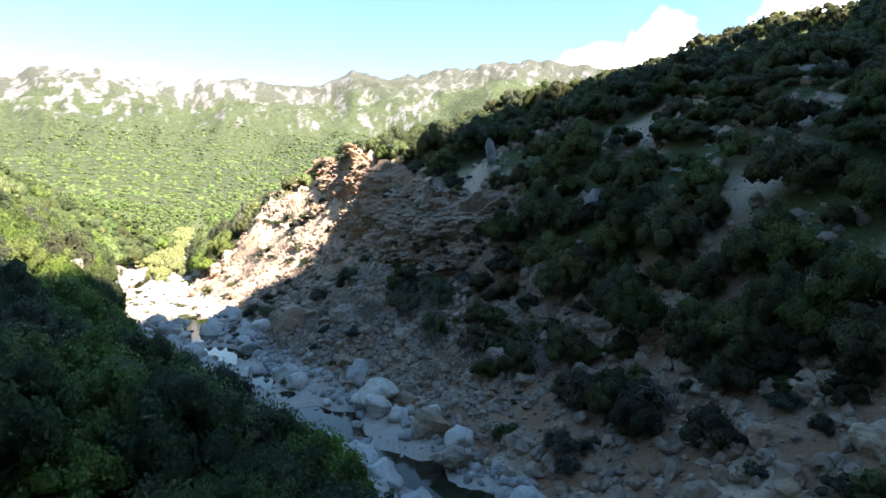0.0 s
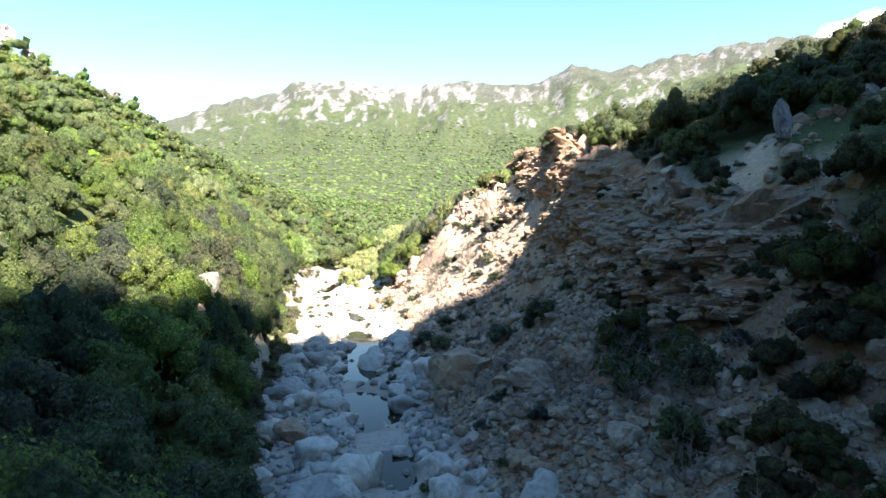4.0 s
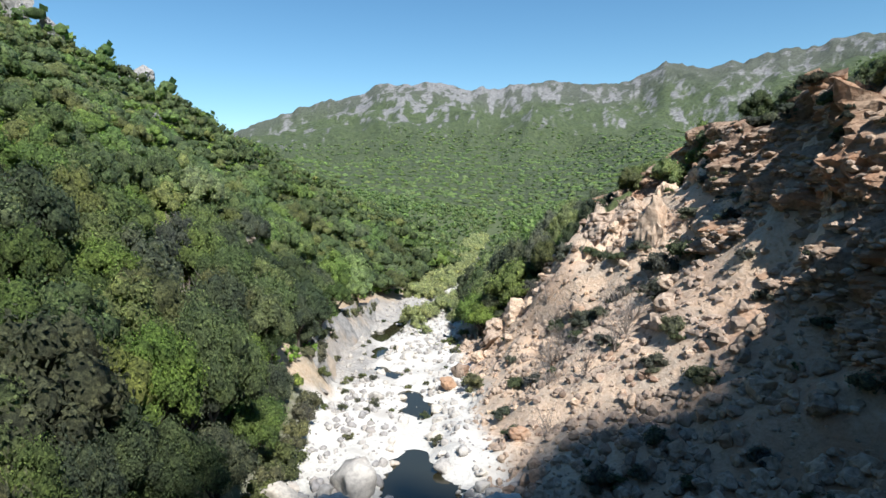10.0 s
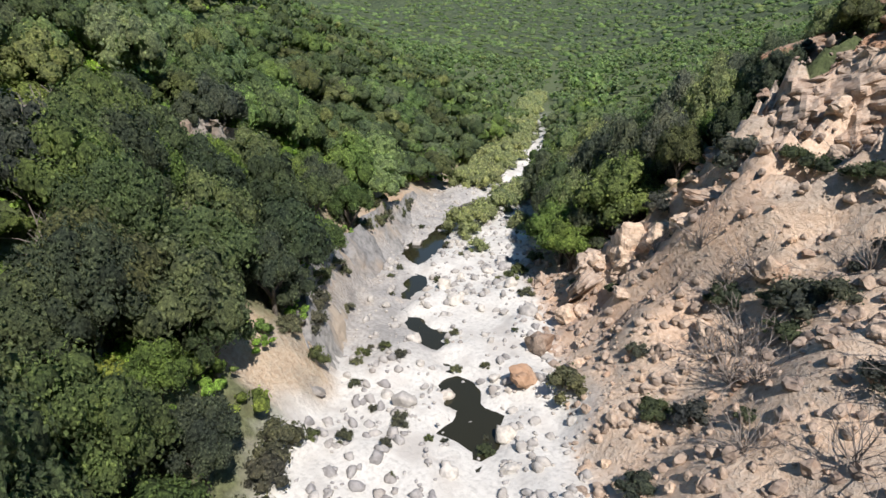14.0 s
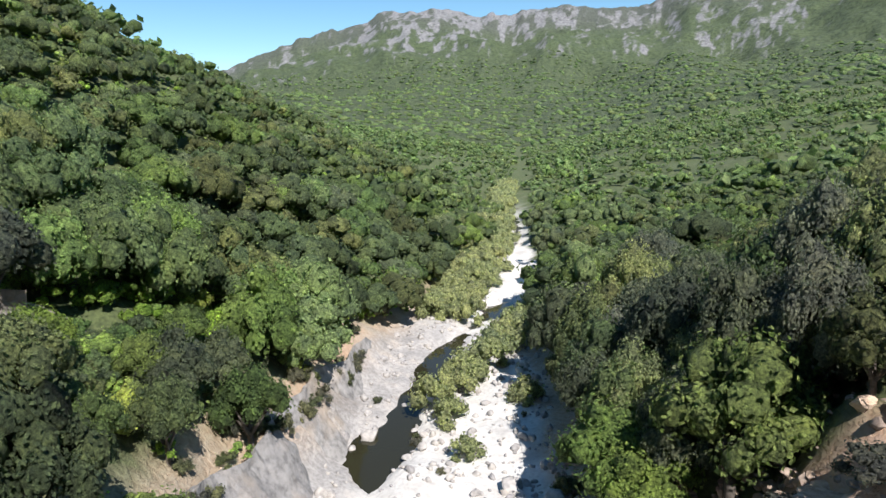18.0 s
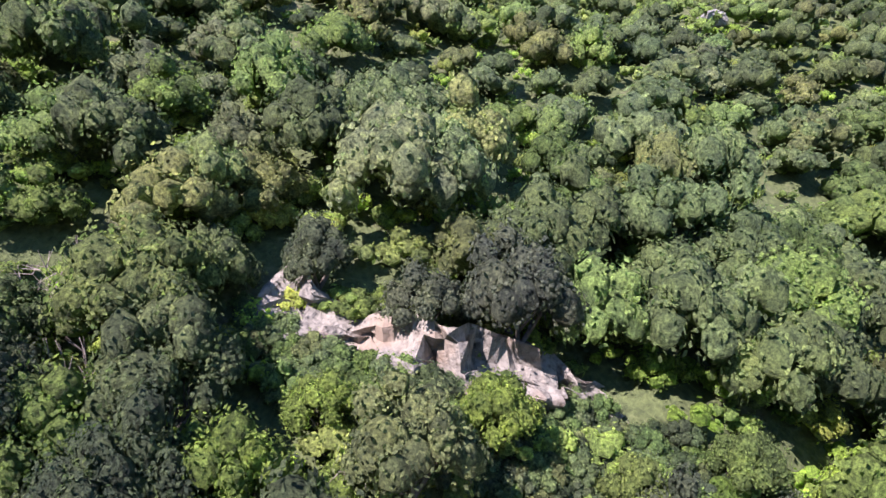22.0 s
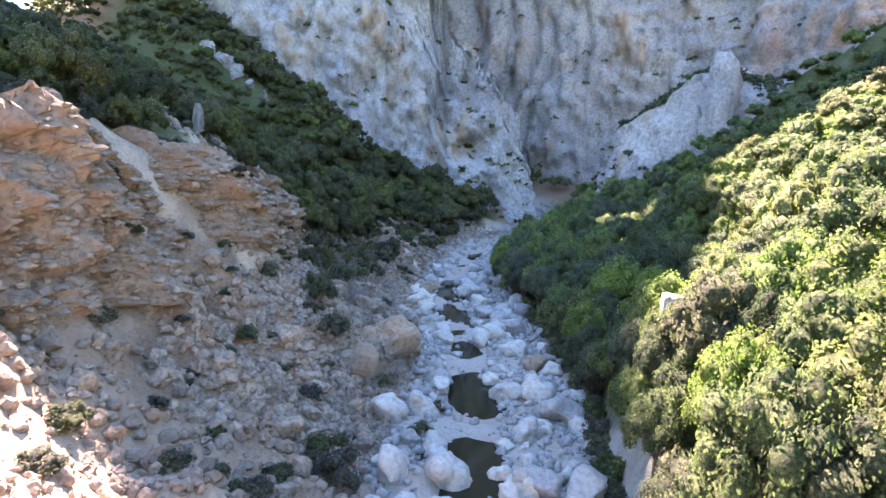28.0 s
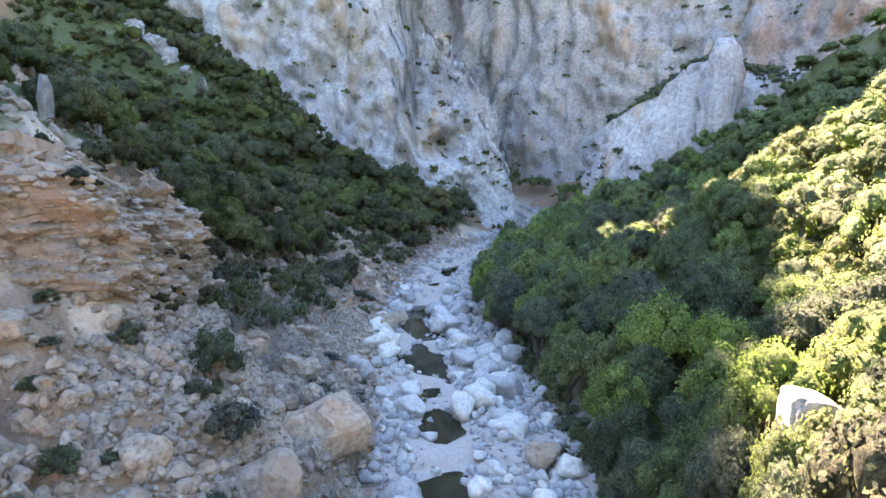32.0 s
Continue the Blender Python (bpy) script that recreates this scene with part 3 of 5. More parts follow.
def mountain(AZ, RR):
    """Places and cover of the far range by bearing and distance."""
    X, Y = RR * np.sin(np.radians(AZ)) - 20, RR * np.cos(np.radians(AZ)) + 40
    ridge = 1800 * np.tan(np.radians(np.interp(AZ, SKY_AZ, SKY_EL)))
    u = (RR - 520) / (1800 - 520)
    prof = np.where(u < 1, np.clip(u, 0, 1) ** 1.45, 1 - 0.25 * (u - 1))
    start = np.clip(height(X, Y, False), -30, 45)
    rough = fbm(X / 240, Y / 240, 0, 6, 71, 0.55)
    spurs = np.abs(fbm(AZ / 7.0, RR / 900, 0, 3, 73))
    Z = start * (1 - smooth(0, 0.5, u)) - 14 * (1 - smooth(0, 0.06, u)) + ridge * prof
    Z = Z + smooth(0.08, 0.5, u) * (rough * 26 * (1 - 0.75 * smooth(0.85, 1.0, u)) - 30 * spurs * (1 - smooth(0.8, 1.0, u)))
    Z = Z + smooth(0.85, 1, u) * 7 * fbm(AZ / 0.9, RR / 300, 0, 4, 75)
    rel = Z / np.maximum(ridge, 1)
    patchy = fbm(AZ * 1.9, RR / 75, Z / 30, 5, 77, 0.66)
    broad = fbm(X / 330, Y / 330, 0, 2, 79)
    rock = np.clip(0.06 + 0.05 * smooth(0.35, 0.7, rel) + (0.34 * patchy + 0.20 * broad) * smooth(0.18, 0.42, rel) * (1 - 0.45 * smooth(0.86, 1.0, rel)), 0, 0.5)
    rock = np.clip(rock + 0.17 * np.exp(-((AZ + 35) / 9) ** 2) * smooth(0.30, 0.45, rel) * (0.6 + patchy), 0, 0.5)
    return X, Y, Z, rock, smooth(0.55, 0.95, rel + 0.16 * broad)


az = np.concatenate([np.arange(-180, -72, 3.0), np.arange(-72, 40, 0.22), np.arange(40, 180.1, 3.0)])
rr = np.concatenate([np.linspace(520, 1900, 110), np.linspace(1960, 3600, 14)])
MX, MY, MZ, m_rock, m_high = (v.ravel() for v in mountain(*np.meshgrid(az, rr, indexing='ij')))
mount_me = mesh_from("mountains", np.column_stack([MX, MY, MZ]), grid_faces(len(az), len(rr)), MOUNTAIN)
paint(mount_me, np.column_stack([m_rock, m_high, 0 * m_rock]))
put("mountains", mount_me, "far mountain range of green scrub with pale limestone outcrops", "mountain", kind="structure")


# ---- gorge cliffs ----
def cliff(name, plan, foot, top, lean, label, seed, step=0.9, rows=110, rough=1.0, cap=(30, 14), bow=0.65, mat=None, hollow=None, strata=0.0, grit=0.0, crest=None):
    """A rock face that rises from a line on the ground; foot, top and lean (metres back at the top) go along the line."""
    plan = np.array(plan, float)
    seg = np.r_[0, np.cumsum(np.hypot(*np.diff(plan, axis=0).T))]
    s = np.arange(0, seg[-1], step)
    px, py = np.interp(s, seg, plan[:, 0]), np.interp(s, seg, plan[:, 1])
    for _ in range(2):
        px, py = (np.convolve(np.pad(v, 2, 'edge'), np.ones(5) / 5, 'valid') for v in (px, py))
    f, tp, ln = (np.interp(s, seg, v) for v in (foot, top, lean))
    tx, ty = np.gradient(px), np.gradient(py)
    n = np.hypot(tx, ty)
    nx, ny = ty / n, -tx / n
    v = np.r_[np.linspace(0, 1, rows - 12) ** 1.3, np.ones(12)]
    w = np.r_[np.zeros(rows - 12), np.linspace(0, 1, 13)[1:]]
    S, V = np.meshgrid(s, v, indexing='ij')
    W = np.broadcast_to(w, S.shape)
    Z = f[:, None] + (tp - f)[:, None] * V + cap[1] * W + 2.4 * rough * fbm(S / 7, W * 3, 0, 4, seed + 5) * smooth(0.6, 1, V)
    back = ln[:, None] * V ** bow + cap[0] * W
    X, Y = px[:, None] - nx[:, None] * back, py[:, None] - ny[:, None] * back
    k = rough * smooth(0.0, 0.06, V + 0.03)
    if crest is not None:
        # a given crest line: rows of x, y, and how far it holds (0 to 1)
        cx, cy, hold = (np.interp(s, seg, c)[:, None] for c in np.array(crest, float).T)
        X = X * (1 - hold) + hold * (px[:, None] + (cx - px[:, None]) * V ** bow)
        Y = Y * (1 - hold) + hold * (py[:, None] + (cy - py[:, None]) * V ** bow)
        Z = Z - hold * cap[1] * W
        k = k * np.clip((tp - f)[:, None] / 45, 0.3, 1)
    flutes = np.abs(vnoise(S / 6.0 + 0.5 * np.sin(Z / 9), Z / 45, 0, seed)) - 0.4
    cracks = np.abs(fbm(S / 3.2 + 0.3 * np.sin(Z / 4), Z / 14, 0, 3, seed + 7))
    off = k * (4.5 * flutes + 3.6 * fbm(X / 13, Y / 13, Z / 18, 5, seed + 1, 0.58) + 2.2 * np.minimum(cracks, 0.45) + 1.15 * fbm(X / 2.6, Y / 2.6, Z / 2.6, 3, seed + 2, 0.6))
    off = off + strata * k * (np.abs(vnoise(Z / 0.55, S / 9, 0, seed + 11)) + 1.4 * np.abs(fbm(S / 1.5, Z / 2.2, 0, 3, seed + 13)))
    off = off + grit * k * (np.abs(fbm(X / 1.3, Y / 1.3, Z / 1.1, 3, seed + 15, 0.6)) - 0.3)
    if hollow is not None:
        hx, hy, hz, hr, depth = hollow
        off = off - depth * np.exp(-(((X - hx) ** 2 + (Y - hy) ** 2) / hr ** 2) ** 2 - ((Z - hz) / (0.75 * hr)) ** 4)
    X, Y = X + nx[:, None] * off, Y + ny[:, None] * off
    me = mesh_from(name, np.column_stack([X.ravel(), Y.ravel(), Z.ravel()]), grid_faces(len(s), rows), mat or CLIFFROCK, rows > 78)
    put(name, me, label, "cliff", kind="structure")
    return X, Y, Z, V, W


# rows: x, y, foot, top, lean, crest x, crest y, hold
EAST_ROWS = np.array([(150, 62, 64, 188, 58, 0, 0, 0), (118, 36, 46, 218, 54, 0, 0, 0), (92, 14, 28, 208, 50, 0, 0, 0), (81.5, 6, 18, 194, 49, 0, 0, 0), (70, -3, 9, 174, 48, 0, 0, 0), (62, -8.5, 0, 158, 46, 100, -42, 0),
                      (57, -12, -7, 150, 45, 90, -45, 0.3), (51, -20, -10, 96, 44, 78, -49, 1), (47, -25, -13, 36, 44, 69, -49, 1), (42, -31, -16, 28, 44, 58, -48, 1), (38, -36, -18, 20, 44, 48.5, -47.3, 1), (35, -40, -21, 13, 42, 42.5, -47, 1),
                      (33, -43, -22, 3, 30, 37, -46.6, 1), (32.2, -45, -22, -5, 20, 34, -46.3, 1), (33.2, -47.2, -22, -5, 20, 34.2, -46.6, 1), (36, -50, -22, 3, 20, 37.5, -47.2, 1), (42, -52, -20, 13, 10, 43, -47.6, 1), (50, -54, -18, 20, 8, 49, -48, 1),
                      (60, -55.5, -16, 28, 8, 58.5, -48.6, 1), (72, -57, -14, 40, 8, 70, -49.8, 1), (90, -57, -12, 130, 8, 92, -49, 1), (110, -57, -10, 140, 8, 112, -48, 1), (170, -55, -4, 150, 8, 170, -46, 1)], float)
EAST = cliff("cliff_east", EAST_ROWS[:, :2], EAST_ROWS[:, 2], EAST_ROWS[:, 3], EAST_ROWS[:, 4],
      "sheer pale grey limestone wall of the gorge with ochre stains", 101, step=0.7, rows=130, rough=1.5, hollow=(52.5, -40.5, 6.0, 4.6, 6.5), crest=EAST_ROWS[:, 5:])
WEST = cliff("cliff_west", [(44, -86), (34, -75), (26.5, -60), (23, -56.5), (19, -53.5), (12, -51), (6, -50.3), (0, -50), (-6, -50), (-14, -50), (-20, -50), (-28, -49)],
      [-20, -22, -24, -24, -23, -20, -16, -14, -12, -8, -6, -4], [-6, -5, 2, 6, 12, 16, 19.5, 23, 25, 20, 20, 8], [5, 5, 4.5, 5, 5, 5, 5, 5, 5, 5, 5, 6],
      "low grey limestone cliff at the gorge mouth", 131, step=0.6, rows=80, rough=0.5, cap=(16, 5), bow=1.0)
BACK = cliff("cliff_back", [(190, -78), (110, -81), (93, -82), (80, -83), (58, -86), (38, -88), (10, -88), (-30, -84), (-80, -70), (-150, -52)],
      [-8, -14, -16, -18, -22, -22, -18, -6, 6, 22], [234, 217, 212, 200, 150, 100, 78, 74, 76, 84], [10, 12, 13, 14, 16, 18, 20, 24, 26, 26],
      "tall dimmed grey limestone wall at the back of the gorge", 161, rough=1.3, mat=GORGEROCK)

# ---- water ----
def water():
    st = np.arange(0, len(LINE))
    keep = [i for i in st if -50 < LINE[i, 1] < 235]
    w = np.linspace(-3.2, 3.2, 9)
    ch = np.interp(LINE[keep, 1], CH_Q, CH_D)
    nx, ny = TANG[keep, 1], -TANG[keep, 0]
    X = LINE[keep, 0][:, None] + nx[:, None] * (ch[:, None] + w)
    Y = LINE[keep, 1][:, None] + ny[:, None] * (ch[:, None] + w)
    Z = np.repeat((LINE[keep, 2] - np.interp(LINE[keep, 1], [18, 25, 74, 80], [0.55, 0.24, 0.24, 0.55]))[:, None], len(w), 1)
    me = mesh_from("stream_water", np.column_stack([X.ravel(), Y.ravel(), Z.ravel()]), grid_faces(len(keep), len(w)), WATER)
    put("stream_water", me, "still dark pools of clear stream water", "water", kind="structure")


water()


# ---- rocks ----
def ico(sub):
    bm = bmesh.new()
    bmesh.ops.create_icosphere(bm, subdivisions=sub, radius=1.0)
    v = np.array([p.co[:] for p in bm.verts])
    f = np.array([[q.index for q in p.verts] for p in bm.faces])
    bm.free()
    return v, f


ICO = {k: ico(k) for k in (1, 2, 3, 4)}


def rock_shape(seed, sub, cuts=7, rough=0.16, squash=0.75):
    """A weathered stone: a ball cut by random planes and roughened."""
    rng = np.random.default_rng(seed)
    v, f = ICO[sub]
    v = v * (1, rng.uniform(0.7, 1.0), squash * rng.uniform(0.8, 1.1))
    for _ in range(cuts):
        n = rng.normal(size=3)
        n /= np.linalg.norm(n)
        lim = rng.uniform(0.42, 0.78)
        over = np.maximum(v @ n - lim, 0)
        v = v - over[:, None] * n * 0.9
    n = v / np.linalg.norm(v, axis=1)[:, None]
    o = seed * 7.3
    v = v + n * (rough * fbm(v[:, 0] * 1.7 + o, v[:, 1] * 1.7, v[:, 2] * 1.7, 3, seed))[:, None]
    v = v + n * (rough * 0.3 * fbm(v[:, 0] * 6 + o, v[:, 1] * 6, v[:, 2] * 6, 2, seed + 3))[:, None]
    return v, f


def at_stream(q, d):
    """World x, y of a place by its station and distance from the centre line."""
    i = np.interp(q, LINE[:, 1], np.arange(len(LINE)))
    k = np.arange(len(LINE))
    ix = [np.interp(i, k, LINE[:, 0]), np.interp(i, k, LINE[:, 1])]
    tx, ty = np.interp(i, k, TANG[:, 0]), np.interp(i, k, TANG[:, 1])
    n = np.hypot(tx, ty)
    return ix[0] + ty / n * d, ix[1] - tx / n * d


def bend_normals(me, n):
    """Leaves are shaded by the rounded mass that they stand in, as a dense crown is."""
    at = me.attributes.new("custom_normal", 'FLOAT_VECTOR', 'POINT')
    at.data.foreach_set("vector", np.asarray(n, np.float32).ravel())


def joined(name, shapes, spots, mat, label, category, tones=None, smooth_shade=True):
    """Many alike small things in one mesh. spots: rows of x, y, z, size x, size y, size z, turn, shape."""
    vs, fs, cs, ns, n = [], [], [], [], 0
    for k, (x, y, z, sx, sy, sz, turn, which) in enumerate(spots):
        v, f, *leafy = shapes[int(which) % len(shapes)]
        c, s = math.cos(turn), math.sin(turn)
        w = v * (sx, sy, sz)
        vs.append(np.column_stack([w[:, 0] * c - w[:, 1] * s + x, w[:, 0] * s + w[:, 1] * c + y, w[:, 2] + z]))
        fs.append(f + n)
        tint = np.tile(tones[k], (len(v), 1)) if tones is not None else None
        if leafy:
            m = leafy[0] / (sx, sy, sz)
            m = m / np.linalg.norm(m, axis=1)[:, None]
            ns.append(np.column_stack([m[:, 0] * c - m[:, 1] * s, m[:, 0] * s + m[:, 1] * c, m[:, 2]]))
            # the crown's inner shade, painted into the core's colour
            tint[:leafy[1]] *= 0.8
        if tones is not None:
            cs.append(tint)
        n += len(v)
    me = mesh_from(name, np.concatenate(vs), np.concatenate(fs), mat, smooth_shade)
    if tones is not None:
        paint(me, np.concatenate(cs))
    if ns:
        bend_normals(me, np.concatenate(ns))
    return put(name, me, label, category, kind="stuff")


rng = np.random.default_rng(5)


def place_rocks(name, meshes, spots, label, group):
    for k, (x, y, z, s, sz) in enumerate(spots):
        ob = put(name, meshes[k % len(meshes)], label, "boulder", group)
        ob.matrix_world = Matrix.LocRotScale((x, y, z), Euler((rng.uniform(-.25, .25), rng.uniform(-.25, .25), rng.uniform(0, 6.28))), (s, s, sz))


river_meshes = [mesh_from("river_boulder", *rock_shape(200 + k, 3, 13, 0.2, 0.7), LIMESTONE) for k in range(8)]
slope_meshes = [mesh_from("slope_boulder", *rock_shape(300 + k, 3, 11, 0.2, 0.8), GREYROCK, False) for k in range(6)]
tan_meshes = [mesh_from("tan_boulder", *rock_shape(320 + k, 3, 13, 0.26, 0.8), TANROCK, False) for k in range(5)]


def scatter(n, qlo, qhi, dlo, dhi, smin, smax, power, sink=0.25, gen=rng):
    q, d = gen.uniform(qlo, qhi, n), gen.uniform(dlo, dhi, n)
    x, y = at_stream(q, d)
    s = smin + (smax - smin) * gen.random(n) ** power
    clash = (np.abs(d - np.interp(q, CH_Q, CH_D)) < np.interp(q, [18, 25, 72, 78], [1.1, 1.8, 1.8, 1.1])) & (np.abs(d) < 7.5) & (gen.random(n) < 0.9)
    x, y, s = x[~clash], y[~clash], s[~clash]
    n = len(x)
    return np.column_stack([x, y, height(x, y) + s * (0.5 - sink), s, s * gen.uniform(0.75, 1.1, n)])


# named large boulders: station, distance, size
BIG = [(64.5, 3.0, 2.2), (65, -2.0, 1.5), (44.7, 1.0, 1.5), (52, 8.8, 2.9), (47, 12, 1.7), (56, 10.5, 1.8), (40, 8.5, 1.6), (36, 6.5, 1.9), (59.5, 7.5, 1.6), (31, 6.5, 1.8),
       (28, 5.6, 1.4), (50, -3, 1.3), (54.5, -2.4, 1.5), (69, 5.8, 1.2), (72, -5.4, 1.3), (91, 5.6, 1.1), (88, 4.2, 1.0)]
spots = []
for q, d, s in BIG:
    x, y = at_stream(q, d)
    spots.append((float(x), float(y), float(height(x, y)) + 0.35 * s, s, s * 0.95))
place_rocks("boulder", river_meshes[:3] + slope_meshes[:3], spots, "large weathered grey boulder lying beside the stream", "large boulders")
place_rocks("river_boulder", river_meshes, scatter(270, 14, 74, -6.0, 7.0, 0.4, 1.8, 1.8), "rounded pale limestone boulder in the stream bed", "boulders in the stream bed")
place_rocks("river_boulder", river_meshes, scatter(80, 74, 126, -5.5, 6.5, 0.3, 0.85, 2.0), "sun-bleached white limestone boulder in the stream bed", "boulders in the stream bed")
place_rocks("slope_boulder", slope_meshes, scatter(298, 6, 72, 7, 22, 0.35, 1.15, 2.2), "angular grey boulder on the scree slope", "boulders on the scree")
place_rocks("tan_boulder", tan_meshes, scatter(60, 74, 104, 6, 20, 0.25, 1.0, 2.6), "angular tan boulder fallen on the bare slope", "fallen tan boulders")

small = [rock_shape(400 + k, 1, 3, 0.2, 0.75) for k in range(6)] + [rock_shape(410 + k, 2, 6, 0.2, 0.75) for k in range(4)]


def stones(n, qlo, qhi, dlo, dhi, smin, smax, power, seed):
    g = np.random.default_rng(seed)
    r = scatter(n, qlo, qhi, dlo, dhi, smin, smax, power, 0.3, g)
    n = len(r)
    big = r[:, 3] > smin + 0.35 * (smax - smin)
    which = np.where(big, 6 + g.integers(0, 4, n), g.integers(0, 6, n))
    return np.column_stack([r[:, :3], r[:, 3], r[:, 3] * g.uniform(0.7, 1, n), r[:, 4], g.uniform(0, 6.28, n), which])


joined("river_stones", small, np.concatenate([stones(2600, -40, 75, -6.8, 7.5, 0.14, 0.6, 2.5, 1), stones(2600, 22, 72, -6.6, 7.2, 0.12, 0.5, 1.8, 17), stones(1500, 75, 135, -6, 6.5, 0.12, 0.42, 2.5, 2), stones(700, -80, -30, -8, 8, 0.3, 1.4, 2, 9)]),
       LIMESTONE, "countless rounded pale stones and cobbles in the stream bed", "stones")
joined("scree_stones", small, np.concatenate([stones(3400, 0, 74, 6.5, 21, 0.12, 0.65, 2.4, 3), stones(5200, 30, 66, 7, 19, 0.10, 0.48, 1.8, 13), stones(500, -30, 0, 5.5, 14, 0.2, 0.8, 2.2, 8)]), GREYROCK, "angular grey scree stones on the slope", "stones", None, False)
joined("tan_stones", small, np.concatenate([stones(4200, 70, 107, 6, 27, 0.08, 0.42, 2.4, 4), stones(1100, 5, 72, 8, 21, 0.12, 0.6, 2.4, 6), stones(1300, 2, 48, 16, 42, 0.14, 0.9, 2.3, 16)]), TANROCK, "tan stones and rubble on the bare slope", "stones", None, False)


PALEROCK = rock_material("pale_rock", (0.17, 0.165, 0.155), (0.43, 0.415, 0.385), (0.40, 0.33, 0.26), 0.2, 0.8, 0.62)
LEDGEROCK = rock_material("fractured_ledge_rock", (0.09, 0.083, 0.076), (0.32, 0.30, 0.27), (0.33, 0.25, 0.19), 0.3, 1.3, 0.58)
SCOURED = rock_material("scoured_rock", (0.13, 0.13, 0.13), (0.31, 0.31, 0.305), (0.40, 0.335, 0.265), 0.12, 0.7, 0.60)
WALLROCK = rock_material("eroded_wall_rock", (0.19, 0.130, 0.090), (0.47, 0.345, 0.25), (0.46, 0.245, 0.135), 0.3, 0.8, 0.55)


def outcrop_mesh(seed, sub=4, tall=1.5, mat=None):
    """A craggy outcrop with upright flutes and ledges."""
    v, f = ICO[sub]
    g = np.random.default_rng(seed)
    v = v.copy()
    for _ in range(12):
        n = g.normal(size=3) * (1, 1, 0.55)
        n /= np.linalg.norm(n)
        over = np.maximum(v @ n - g.uniform(0.28, 0.7), 0)
        v -= over[:, None] * n
    r = np.hypot(v[:, 0], v[:, 1])[:, None] + 1e-6
    ang = np.arctan2(v[:, 1], v[:, 0])
    flute = np.abs(vnoise(np.cos(ang) * 2.6 + seed, np.sin(ang) * 2.6, v[:, 2] * 0.5, seed)) - 0.3
    ledge = 0.5 * vnoise(v[:, 2] * 5 + seed, ang, 0, seed + 4)
    v[:, :2] += v[:, :2] / r * (0.30 * flute + 0.07 * ledge + 0.13 * fbm(v[:, 0] * 4, v[:, 1] * 4, v[:, 2] * 4 + seed, 3, seed + 9))[:, None]
    v[:, 2] = v[:, 2] * tall + 0.10 * fbm(v[:, 0] * 5, v[:, 1] * 5, seed, 3, seed + 2)
    return mesh_from("rock_outcrop", v, f, mat, False)


def block_mesh(seed, mat):
    """A broken crag: upright faces split off along joints, with a rough skin."""
    v, f = ICO[4]
    g = np.random.default_rng(seed)
    v = v * (1.25, 1.1, 1.5)
    for _ in range(26):
        n = g.normal(size=3) * (1, 1, 0.6)
        n /= np.linalg.norm(n)
        v = v - np.maximum(v @ n - g.uniform(0.42, 0.82), 0)[:, None] * n
    side = v / np.linalg.norm(v, axis=1)[:, None]
    split = np.abs(vnoise(v[:, 0] * 2.4 + seed, v[:, 1] * 2.4, v[:, 2] * 0.8, seed))  # joints run upright
    v = v + side * (0.20 * np.minimum(split, 0.35) - 0.05 + 0.13 * fbm(v[:, 0] * 5, v[:, 1] * 5, v[:, 2] * 5 + seed, 3, seed + 9))[:, None]
    return mesh_from("rock_outcrop", v, f, mat, False)


crag_tan = [outcrop_mesh(500 + k, 4, 1.5, TANROCK) for k in range(5)]
crag_block = [block_mesh(560 + k, TANROCK) for k in range(6)]
crag_grey = [outcrop_mesh(520 + k, 4, 1.4, GREYROCK) for k in range(4)]
crag_pale = [outcrop_mesh(540 + k, 4, 1.6, GORGEROCK) for k in range(4)]


def outcrop(meshes, q, d, w, h, label, group, sink=0.35, k=0, turn=None):
    x, y = at_stream(q, d)
    ob = put("rock_outcrop", meshes[k % len(meshes)], label, "rock outcrop", group)
    ob.matrix_world = Matrix.LocRotScale((float(x), float(y), float(height(x, y, False)) + h * (0.5 - sink)), Euler((0, 0, rng.uniform(0, 6.28) if turn is None else turn)), (w, w, h / 3.0))


k = 0
wall_q = np.array([99, 97.5, 96, 94, 90, 86, 82, 78, 74, 70, 66, 62, 58, 54, 50, 46, 42, 39, 36])
wall_d = np.interp(wall_q, [36, 42, 46, 58, 67, 78, 90, 97, 103], [22.5, 21.5, 21.0, 22.5, 23.5, 23.0, 22.5, 19, 14])
rim_d = wall_d + np.interp(wall_q, [36, 46, 67, 90, 97, 103], [4, 5, 5.5, 7, 6, 5])
wx, wy = at_stream(wall_q, wall_d)
tx_, ty_ = at_stream(wall_q, rim_d)
foot = height(wx, wy, False) - 1.2
rim = height(tx_, ty_, False) + 0.3
rim[0], rim[-1] = foot[0] + 0.3, foot[-1] + 0.3
WALL = cliff("eroded_wall", np.column_stack([wx, wy]), foot, rim, rim_d - wall_d - 0.5, "crumbling eroded wall of tan and ochre rock with deep gullies", 191,
      step=0.33, rows=76, rough=0.74, cap=(2.5, -0.8), bow=0.9, mat=WALLROCK, strata=0.45, grit=1.1)


